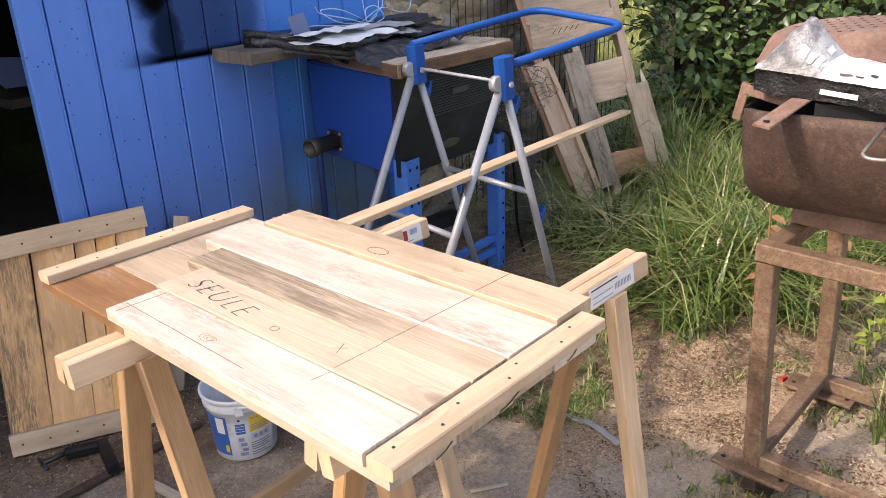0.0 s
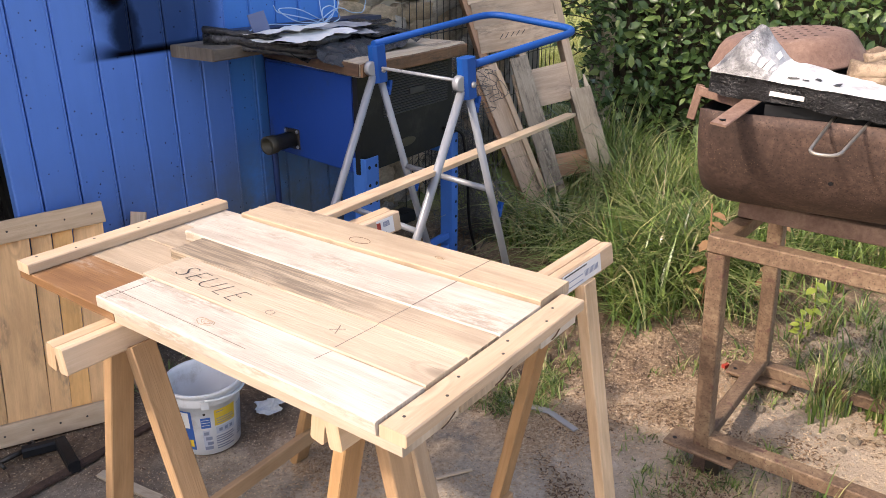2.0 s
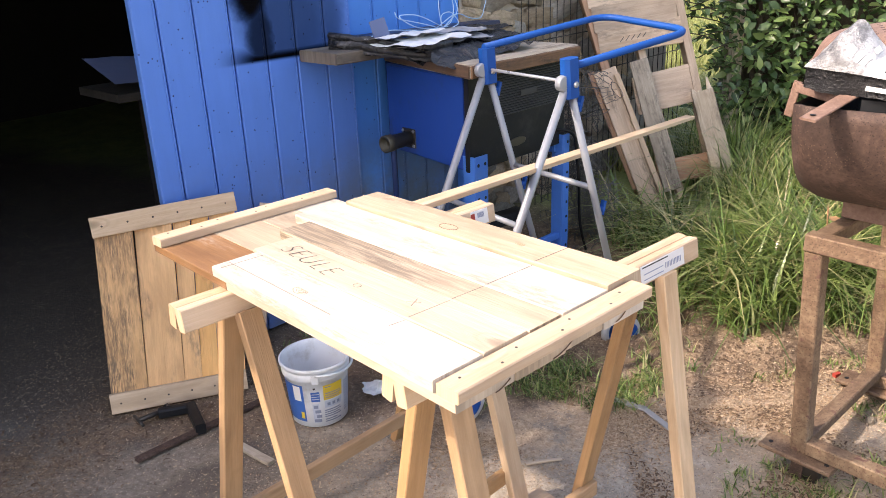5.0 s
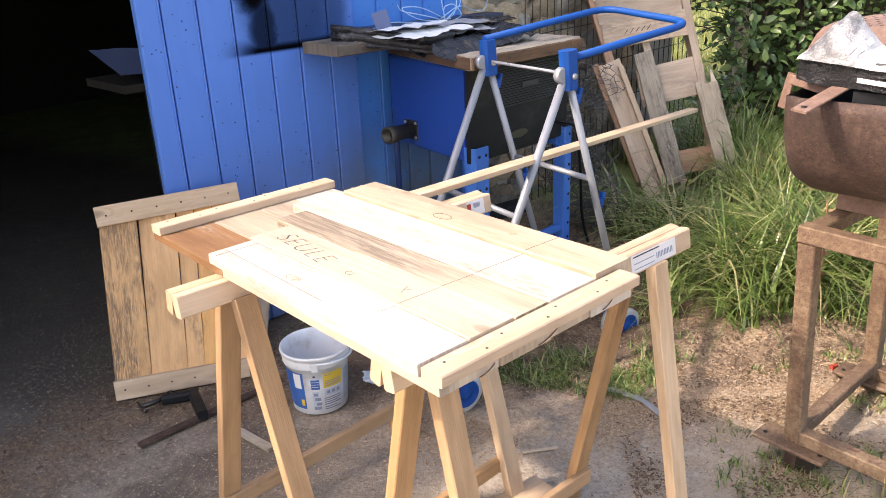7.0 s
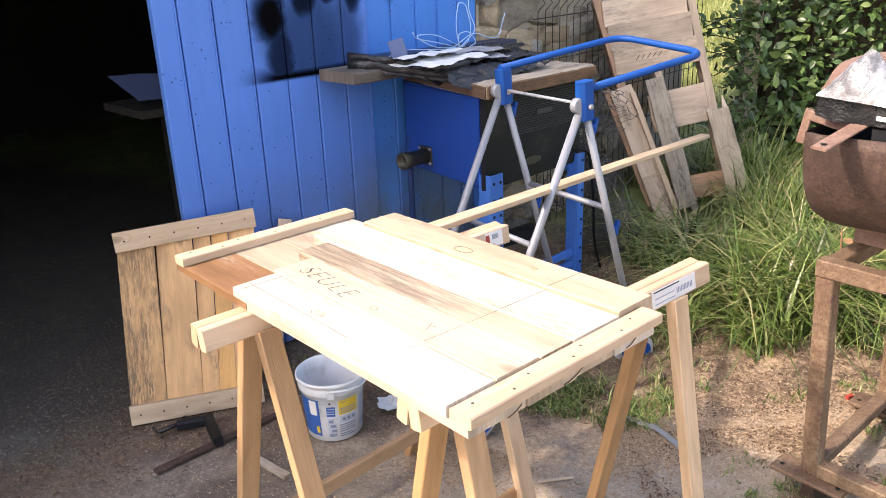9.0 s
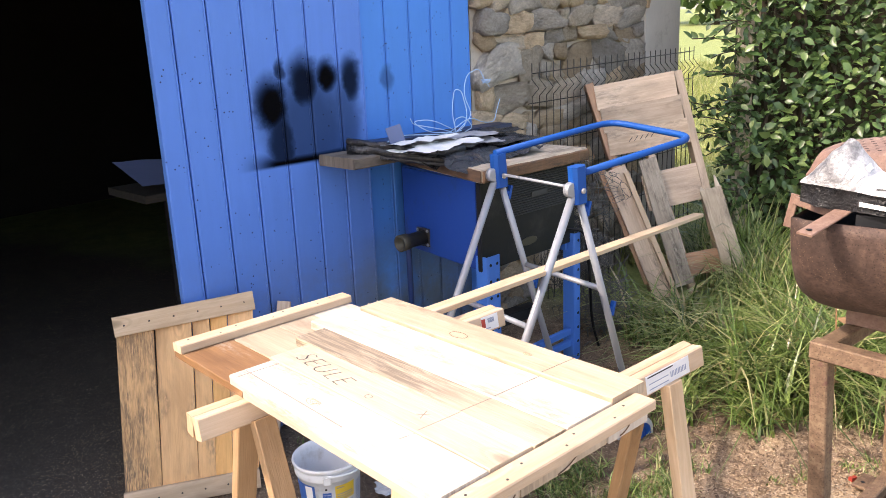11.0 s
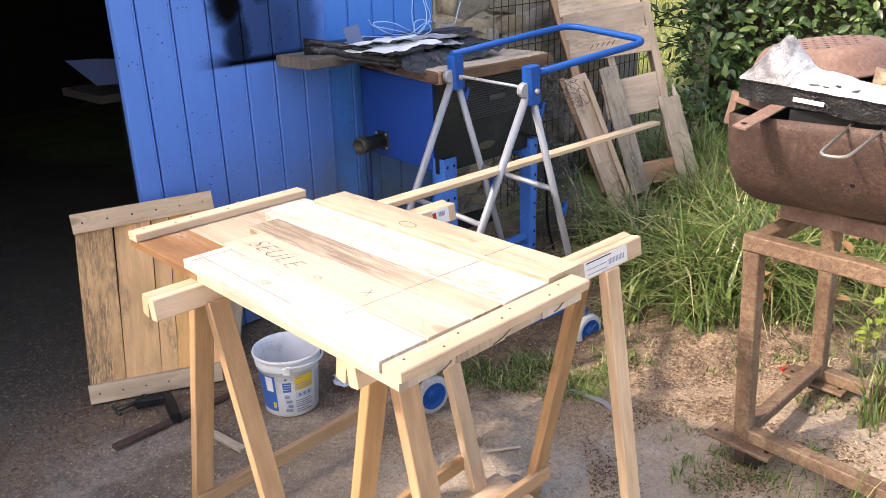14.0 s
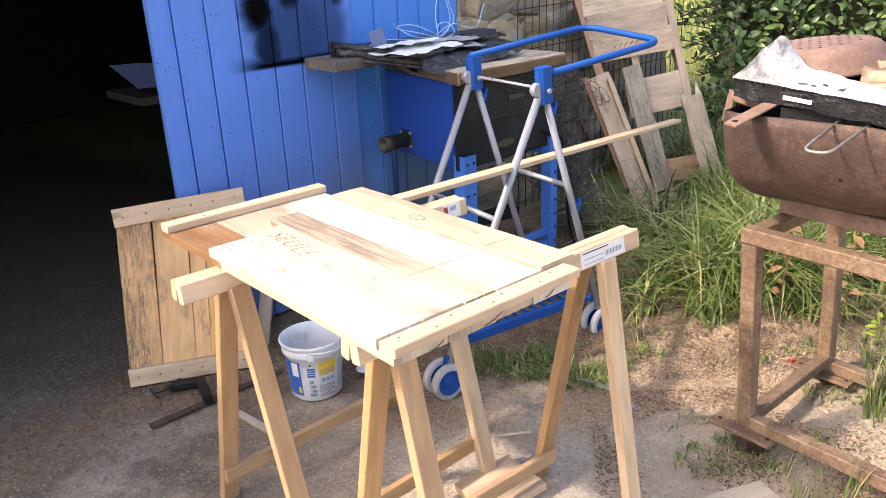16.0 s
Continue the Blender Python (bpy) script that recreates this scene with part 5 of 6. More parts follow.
gz = ground_height
stick_thing("wood_offcut", (0.075, 1.612, gz(0.08, 1.61) + 0.006), (0.172, 1.638, gz(0.17, 1.64) + 0.006), 0.010, 0.006, PALE, "thin pale wood offcut lying on concrete", "offcut")
stick_thing("wood_offcut", (-0.095, 1.80, gz(-0.1, 1.8) + 0.006), (-0.06, 1.89, gz(-0.06, 1.89) + 0.006), 0.014, 0.005, PALE, "short pale splinter lying on sawdust", "offcut")
stick_thing("concrete_strip", (-0.80, 1.72, 0.008), (-0.62, 1.60, 0.008), 0.026, 0.010, GREY_WOOD, "short grey wooden strip lying on the concrete", "strip")
stick_thing("metal_strip", (0.30, 1.945, gz(0.3, 1.94) + 0.012), (0.43, 1.86, gz(0.43, 1.86) + 0.008), 0.024, 0.006, STEEL, "bent bare metal strip lying in grass", "strip")
stick_thing("metal_strip", (0.43, 1.86, gz(0.43, 1.86) + 0.008), (0.485, 1.765, gz(0.48, 1.77) + 0.006), 0.020, 0.006, STEEL, "bent bare metal strip lying on sawdust", "strip")
stick_thing("wood_board", (0.02, 1.30, 0.016), (0.16, 1.43, 0.018), 0.16, 0.024, PINE, "short pine board lying on the ground by a trestle", "board")
stick_thing("wood_board", (0.63, 1.28, 0.014), (0.80, 1.36, 0.014), 0.14, 0.02, PALE, "pale board lying on the ground under the trolley stand", "board")
single("crumpled_paper", sheet(V(-0.415, 1.93, 0.025), V(0.07, 0.02, 0), V(-0.01, 0.05, 0.012), 10, 8, 0.022, 30, 4), PAPER, "scrap of crumpled white paper on the ground", "paper", at=(-0.39, 1.95, 0.0))
block = thing("timber_block", V(-0.80, 2.36, 0), "old timber post leaning on the blue door", "timber")
part("timber", board((-0.83, 2.16, 0.0), (-0.79, 2.355, 0.515), 0.045, 0.03, V(1, 0.2, 0), cuts=2, rough=0.001), PALLET_WOOD, block)
redcap = single("plastic_scrap", rough_box(bmesh.new(), (1.0, 1.96, gz(1.0, 1.96) + 0.012), (0.022, 0.012, 0.012), 30, 0.003, 1), RED, "small red plastic scrap in the soil", "scrap", at=(1.0, 1.96, gz(1.0, 1.96)))

tie = [V(-0.262, 1.05, 0.085), V(-0.225, 1.015, 0.088), V(-0.185, 1.005, 0.080), V(-0.165, 1.02, 0.074)]
single("tie_strap", tube(bmesh.new(), round_corners(tie, 0.03), 0.004, 8), STEEL, "grey tie strap looped round a trestle leg", "strap", at=(-0.21, 1.02, 0.08))

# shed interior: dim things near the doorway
# the shade inside the shed is put into this wood's dark colour
SHADED_WOOD = wood("shaded_table_wood", (0.05, 0.04, 0.03), (0.02, 0.016, 0.012), rough=0.9)
rack = thing("dim_table", F(0.4, -0.72, 0), "wooden table in the shed, coloured dark for the shade there", "table")
part("tabletop", board(F(0.06, -0.72, 0.84), F(0.85, -0.72, 0.84), 0.34, 0.03, DN), SHADED_WOOD, rack)
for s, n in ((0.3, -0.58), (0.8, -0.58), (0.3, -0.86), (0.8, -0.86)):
    part("leg", board(F(s, n, 0.0), F(s, n, 0.826), 0.04, 0.04, DN), SHADED_WOOD, rack)
single("card_sheet", sheet(F(0.0, -0.66, 0.985), DU * 0.30 - V(0, 0, 0.02), DN * 0.12 - V(0, 0, 0.09) + DU * 0.05, 8, 6, 0.008, 6, 3), SLATE, "pale sheet of card sticking out from the dim table", "card", at=F(0.1, -0.62, 0.856))

# ---- rusty tray contents ----
FOIL = plain("silvery_bag", (0.36, 0.37, 0.38), 0.35, 0.25, 0.5, 26.0, 0.006, dirt=(0.05, 0.05, 0.055), dirt_at=0.50)
bag = thing("foil_bag", T(0.2, 0.05, 0.01), "torn silver and black charcoal bag lying in the tray", "bag")


BAG_WHITE = plain("white_bag_print", (0.50, 0.51, 0.52), 0.35, 0.0, 0.12, 30.0, 0.003, dirt=(0.25, 0.25, 0.26), dirt_at=0.62)


def bag_strip(a0, a1, n, mat, label="", k0=0, k1=12, lift=0.0, name="flap"):
    """A stretch of the torn bag, standing up from the tray's edge and falling back over it."""
    bm = bmesh.new()
    uv = bm.loops.layers.uv.verify()
    rows = []
    for i in range(n + 1):
        a = a0 + (a1 - a0) * i / n
        h = 0.004 + 0.080 * math.exp(-((a - 0.052) / 0.046) ** 2) + 0.022 * math.exp(-((a - 0.15) / 0.08) ** 2) + 0.006
        row = []
        for k in range(k0, k1 + 1):
            f = k / 12
            c = T(a + 0.02 * f * (1 - a / 0.43), -0.008 + 0.012 * f + 0.16 * f * f * (0.25 + a), 0.044 + h * f ** 0.8)
            c += (noise.noise_vector(c * 21) * 0.006 + noise.noise_vector(c * 75) * 0.0024) * min(1.0, 0.3 + 2 * f)
            row.append(bm.verts.new(c - TB * lift + V(0, 0, lift)))
        rows.append(row)
    for i, (r0, r1) in enumerate(zip(rows, rows[1:])):
        for k in range(k1 - k0):
            f = bm.faces.new((r0[k], r1[k], r1[k + 1], r0[k + 1]))
            f.smooth = True
            for lp in f.loops:
                lp[uv].uv = (lp.vert.co.x, lp.vert.co.z)
    part(name, bm, mat, bag, label)


bag_strip(0.0, 0.118, 26, FOIL, "creased silvery film")
bag_strip(0.118, 0.325, 36, BAG_WHITE, "white printed film")
bag_strip(0.325, 0.45, 22, FOIL, "creased silvery film")
for a0, a1, k0, k1 in ((0.072, 0.082, 3, 6), (0.086, 0.095, 3, 6), (0.098, 0.108, 3, 7), (0.112, 0.118, 4, 6), (0.100, 0.108, 9, 11), (0.150, 0.170, 3, 4), (0.176, 0.190, 3, 4), (0.232, 0.244, 4, 6), (0.196, 0.206, 5, 6)):
    bag_strip(a0, a1, 4, INK_BLACK if a0 > 0.12 else PAPER, "", k0, k1, 0.0015, "print_bar")
FIREWOOD = plain("barked_firewood", (0.36, 0.27, 0.185), 0.95, 0, 0.55, 38.0, 0.006, dirt=(0.09, 0.06, 0.04), dirt_at=0.50)
rng = random.Random(5)
for k, (a, b, z, ln, r, tn) in enumerate(((0.37, -0.125, 0.080, 0.24, 0.021, 4), (0.43, -0.07, 0.092, 0.26, 0.028, -5), (0.29, -0.145, 0.062, 0.14, 0.013, 12), (0.53, -0.145, 0.078, 0.20, 0.022, 3), (0.35, -0.08, 0.104, 0.16, 0.012, 22), (0.46, -0.12, 0.110, 0.18, 0.013, -9), (0.30, 0.10, 0.074, 0.24, 0.025, -14))):
    d = BA * math.cos(radians(tn)) + BB * math.sin(radians(tn))
    bm = bmesh.new()
    spun(bm, B(a, b, z) - d * ln / 2, d, [(ln * f, r * rng.uniform(0.85, 1.1)) for f in (0, 0.02, 0.1, 0.2, 0.3, 0.4, 0.5, 0.6, 0.7, 0.8, 0.9, 0.98, 1)], 14)
    for v in bm.verts:
        v.co += noise.noise_vector(v.co * 26) * 0.010 + noise.noise_vector(v.co * 90) * 0.004
    single("firewood_stick", bm, FIREWOOD, "dry barked piece of firewood lying in the tray", "firewood", "firewood in the tray", at=B(a, b, z))
LEAF_DRY = plain("dry_leaf", (0.38, 0.20, 0.07), 0.8, 0, 0.3, 30)


def dried_leaves():
    rng = random.Random(2)
    root = thing("dried_plant", B(0.44, 0.17, 0.10), "bunch of dried yellow-brown leaves behind the lid", "dried plant")
    for k in range(22):
        vs, fs = [], []
        p = B(0.44 + rng.gauss(0, 0.03), 0.16 + rng.gauss(0, 0.02), 0.15 + rng.random() * 0.07)
        d = V(rng.gauss(0, 0.7), rng.gauss(0, 0.7), -0.7).normalized()
        q = V(rng.gauss(0, 1), -1, 0.2).normalized()
        q = (q - d * q.dot(d)).normalized()
        bm = sheet(p, d * rng.uniform(0.04, 0.07), d.cross(q).normalized() * rng.uniform(0.015, 0.025), 5, 3, 0.010, 40, k)
        part("leaf", bm, LEAF_DRY, root)
    part("stalk", tube(bmesh.new(), [B(0.44, 0.16, 0.10), B(0.45, 0.16, 0.16), B(0.44, 0.17, 0.225)], 0.003, 6), LEAF_DRY, root)


dried_leaves()

for b0, b1, z0, z1 in ((0.20, 0.245, 0.738, 0.751), (0.075, 0.105, 0.737, 0.747), (0.36, 0.385, 0.740, 0.750)):
    bark = tube(bmesh.new(), [Q(0.9085, b0 + (b1 - b0) * f, z0 + (z1 - z0) * f * f) for f in (0, 0.3, 0.6, 0.85, 1)], 0.0010, 5)
    single("bark_sliver", bark, BROWN_WOOD, "thin dark bark sliver on the panel's sawn end", "bark", "bark slivers", at=Q(0.9085, b0, z0))


# ---- stones of the wall ----
STONE_MATS = []
for k, (c0, c1, c2) in enumerate((((0.20, 0.165, 0.125), (0.38, 0.32, 0.245), (0.54, 0.47, 0.37)), ((0.17, 0.15, 0.125), (0.32, 0.29, 0.25), (0.48, 0.44, 0.38)), ((0.25, 0.18, 0.115), (0.42, 0.32, 0.21), (0.56, 0.45, 0.31)))):
    n = Net("rubble_stone", 0.9)
    o = n.coords("Object")
    f = n.math("ADD", n.math("MULTIPLY", n.noise(o, 1.7, 6, 0.7), 0.6), n.math("MULTIPLY", n.noise(o, 11, 5, 0.7), 0.4))
    col = n.ramp(f, [(0.33, c0), (0.5, c1), (0.68, c2)])
    info = n.nt.nodes.new("ShaderNodeObjectInfo")
    tone = n.nt.nodes.new("ShaderNodeHueSaturation")
    n.link(n.span(info.outputs["Random"], 0, 1, 0.95, 1.75), tone.inputs["Value"])
    n.link(col, tone.inputs["Color"])
    STONE_MATS.append(n.done(tone.outputs[0], n.noise(o, 9, 6, 0.75), 0.25, normal_strength=0.7))


def stone_mesh(k):
    """One rubble stone: a squarish lump with worn corners and a broken face."""
    bm = bmesh.new()
    rough_box(bm, (0, 0, 0), (1, 1, 1), 0, 0.0, 3)
    rng = random.Random(100 + k)
    cut = [(rng.choice((-1, 1)) * rng.uniform(0.25, 0.6), rng.choice((-1, 1)) * rng.uniform(0.25, 0.6)) for _ in range(2)]
    for v in bm.verts:
        p = v.co.copy()
        for cx, cz in cut:
            over = p.x * cx + p.z * cz - 0.22
            if over > 0:
                p.x -= cx * over * 1.3
                p.z -= cz * over * 1.3
        p = p * (1 - 0.22 * max(0, p.length - 0.5))
        p += noise.noise_vector(p * 2.3 + V(k * 5.3, k, 0)) * 0.16 + noise.noise_vector(p * 6 + V(k, 0, k)) * 0.05
        v.co = p
    for f in bm.faces:
        f.smooth = True
    me = mesh_of(bm, "stone")
    me.materials.append(STONE_MATS[k % 3])
    return me


def lay_stones():
    rng = random.Random(3)
    meshes = [stone_mesh(k) for k in range(15)]
    turn = math.degrees(math.atan2(DU.y, DU.x))
    z = -0.04
    while z < 1.75:
        h = rng.uniform(0.055, 0.150)
        s = 1.30 + rng.uniform(0, 0.06)
        while s < 2.64:
            w = rng.choice((rng.uniform(0.06, 0.11), rng.uniform(0.10, 0.20), rng.uniform(0.16, 0.30)))
            w = min(w, 2.68 - s)
            split = h > 0.10 and w < 0.16 and rng.random() < 0.5
            for dz, hh in (((-h / 4, h * 0.52), (h / 4, h * 0.5)) if split else ((0, h * rng.uniform(0.85, 1.15)),)):
                ob = new("stone", rng.choice(meshes))
                p = F(s + w / 2, -0.035 + rng.uniform(-0.016, 0.012), z + h / 2 + dz + rng.uniform(-0.02, 0.02))
                ob.parent = wall_stone
                ob.matrix_local = pose(p.x, p.y, p.z, rng.uniform(-8, 8), rng.uniform(-14, 14), turn + rng.uniform(-6, 6)) @ Matrix.Diagonal((max(0.04, w * 1.12), 0.09, max(0.04, hh * 1.12), 1))
            s += w
        z += h


lay_stones()


# ---- plants ----
def leaf_material(name, stops, rough=0.4, sub=0.15):
    n = Net(name, rough)
    g = n.nt.nodes.new("ShaderNodeNewGeometry")
    col = n.ramp(g.outputs["Random Per Island"], stops)
    o = n.coords("Object", shuffle=False)
    col = n.mix(n.math("MULTIPLY", n.noise(o, 2.2, 4, 0.6), 0.6), col, tuple(c * 0.45 for c in stops[0][1]))
    n.done(col)
    n.bsdf.inputs["Transmission Weight"].default_value = 0.0
    # thin leaf: part of the light passes through
    tr = n.nt.nodes.new("ShaderNodeBsdfTranslucent")
    n.link(col, tr.inputs["Color"])
    mx = n.nt.nodes.new("ShaderNodeMixShader")
    mx.inputs[0].default_value = sub
    out = n.nt.nodes["Material Output"]
    n.link(n.bsdf.outputs[0], mx.inputs[1])
    n.link(tr.outputs[0], mx.inputs[2])
    n.link(mx.outputs[0], out.inputs["Surface"])
    return n.m


GRASS = leaf_material("green_grass", [(0.0, (0.05, 0.095, 0.02)), (0.35, (0.15, 0.24, 0.055)), (0.68, (0.31, 0.42, 0.12)), (0.86, (0.52, 0.53, 0.23)), (0.96, (0.60, 0.48, 0.28))], 0.32, 0.25)
FIELD = leaf_material("field_grass", [(0.0, (0.28, 0.33, 0.09)), (0.5, (0.42, 0.46, 0.15)), (1.0, (0.60, 0.56, 0.28))], 0.5, 0.35)
HEDGE = leaf_material("hedge_leaf", [(0.0, (0.030, 0.060, 0.018)), (0.45, (0.075, 0.145, 0.042)), (0.8, (0.15, 0.25, 0.075)), (1.0, (0.30, 0.40, 0.13))], 0.36, 0.2)
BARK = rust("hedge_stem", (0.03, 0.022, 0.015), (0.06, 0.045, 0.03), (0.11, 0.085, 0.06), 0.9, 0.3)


def flat_mesh(name, verts, faces, mat, label, cat, kind, parent=None):
    me = bpy.data.meshes.new(name)
    me.from_pydata(verts, [], faces)
    me.materials.append(mat)
    me.polygons.foreach_set("use_smooth", [True] * len(me.polygons))
    ob = new(name, me)
    if parent is not None:
        ob.parent = parent
    return tagged(ob, label, cat, "", kind)


def blade(verts, faces, p, h, w, head, lean, rng, steps=4):
    """One grass blade that bends over along head."""
    d = V(math.cos(head), math.sin(head), 0)
    s = V(-d.y, d.x, 0)
    base = len(verts)
    for i in range(steps + 1):
        f = i / steps
        q = p + d * (lean * h * f * f) + V(0, 0, h * (f - 0.42 * lean * f * f * f))
        ww = w * (1 - f ** 1.6) + 0.0004
        verts.append(tuple(q - s * ww))
        verts.append(tuple(q + s * ww + d * 0.0006))
    for i in range(steps):
        a = base + 2 * i
        faces.append((a, a + 1, a + 3, a + 2))


def grass(name, spots, mat, label, seed):
    """spots: (x0, x1, y0, y1, count, height, width, lean, keep)."""
    rng = random.Random(seed)
    vs, fs = [], []
    for x0, x1, y0, y1, count, h, w, lean, keep in spots:
        made = 0
        while made < count:
            cx, cy = rng.uniform(x0, x1), rng.uniform(y0, y1)
            if not keep(cx, cy):
                made += 1
                continue
            k = rng.randint(5, 11)
            heading = rng.uniform(0, 6.28)
            tall = h * rng.uniform(0.55, 1.15) * (0.7 + 0.6 * noise.noise(V(cx * 2.3, cy * 2.3, 0)) + 0.2)
            for _ in range(k):
                x, y = cx + rng.gauss(0, 0.016), cy + rng.gauss(0, 0.016)
                blade(vs, fs, V(x, y, ground_height(x, y) - 0.004), max(0.03, tall * rng.uniform(0.35, 1.25)), w * rng.uniform(0.6, 1.2), heading + rng.gauss(0, 1.3), lean * rng.uniform(0.3, 1.3), rng)
                made += 1
    return flat_mesh(name, vs, fs, mat, label, "grass", "stuff")


def bank(x, y):
    """Where tall grass grows: behind the trampled yard, up to the hedge."""
    if y < 2.52 + 0.25 * noise.noise(V(x * 2, y * 2, 5)) + (0.18 if x < 0.75 else -0.18 * min(1, (x - 0.75) / 0.5)):
        return False
    return not (x < 0.62 and y < 2.85)


grass("tall_grass", ((0.48, 1.35, 2.25, 3.05, 3000, 0.36, 0.0050, 1.4, bank), (0.55, 1.3, 2.2, 2.6, 500, 0.22, 0.0045, 1.5, lambda x, y: noise.noise(V(x * 4, y * 4, 11)) > 0.1), (1.0, 2.6, 2.35, 3.9, 6000, 0.40, 0.0045, 1.1, bank), (0.95, 1.35, 3.0, 4.2, 2200, 0.36, 0.0034, 0.7, bank),
                     (1.15, 1.7, 1.85, 2.4, 500, 0.16, 0.003, 0.8, lambda x, y: True)), GRASS, "tall rank green grass growing over the bank", 1)
grass("short_grass", ((-0.05, 0.48, 1.88, 2.12, 1700, 0.062, 0.0022, 1.0, lambda x, y: noise.noise(V(x * 5, y * 5, 1)) > -0.2 and y > 1.90 + 0.04 * math.sin(x * 14)),
                      (0.45, 1.2, 1.95, 2.6, 900, 0.07, 0.0022, 0.8, lambda x, y: noise.noise(V(x * 5, y * 5, 1)) > 0.1),
                      (0.55, 0.75, 1.5, 1.75, 90, 0.05, 0.0018, 0.7, lambda x, y: True), (0.85, 1.05, 1.30, 1.48, 60, 0.16, 0.0022, 0.4, lambda x, y: True), (0.62, 0.82, 1.46, 1.62, 220, 0.05, 0.0018, 0.9, lambda x, y: True), (0.80, 1.02, 1.44, 1.60, 160, 0.045, 0.0018, 0.9, lambda x, y: True), (1.20, 1.48, 1.52, 1.80, 420, 0.22, 0.0028, 0.5, lambda x, y: noise.noise(V(x * 7, y * 7, 3)) > 0.0), (0.80, 1.25, 1.75, 2.05, 260, 0.05, 0.002, 0.9, lambda x, y: noise.noise(V(x * 6, y * 6, 9)) > 0.1),
                      (1.14, 1.45, 1.58, 1.95, 230, 0.17, 0.0026, 0.6, lambda x, y: noise.noise(V(x * 6, y * 6, 2)) > -0.2),
                      (-0.8, -0.2, 2.1, 2.4, 160, 0.05, 0.002, 0.8, lambda x, y: True)), GRASS, "short trampled tufts of green grass", 2)
grass("field_grass", ((0.5, 3.0, 4.0, 7.5, 22000, 0.22, 0.0035, 0.8, lambda x, y: abs(x - 0.27 * y) < 0.10 * y + 0.1), (1.0, 6.0, 7.5, 17.0, 26000, 0.30, 0.006, 0.7, lambda x, y: abs(x - 0.27 * y) < 0.10 * y)), FIELD, "sunlit yellow-green meadow grass", 3)


def leaf(verts, faces, p, d, n, length, wide):
    s = d.cross(n).normalized()
    base = len(verts)
    for f, w, up in ((0.0, 0.05, 0), (0.3, 0.9, 0.04), (0.65, 0.8, 0.02), (1.0, 0.03, -0.10)):
        c = p + d * (length * f) + n * (length * up)
        verts.append(tuple(c - s * wide * w * 0.5 + n * length * 0.05 * w))
        verts.append(tuple(c - n * length * 0.03 * w))
        verts.append(tuple(c + s * wide * w * 0.5 + n * length * 0.05 * w))
    for i in range(3):
        a = base + 3 * i
        faces.append((a, a + 1, a + 4, a + 3))
        faces.append((a + 1, a + 2, a + 5, a + 4))


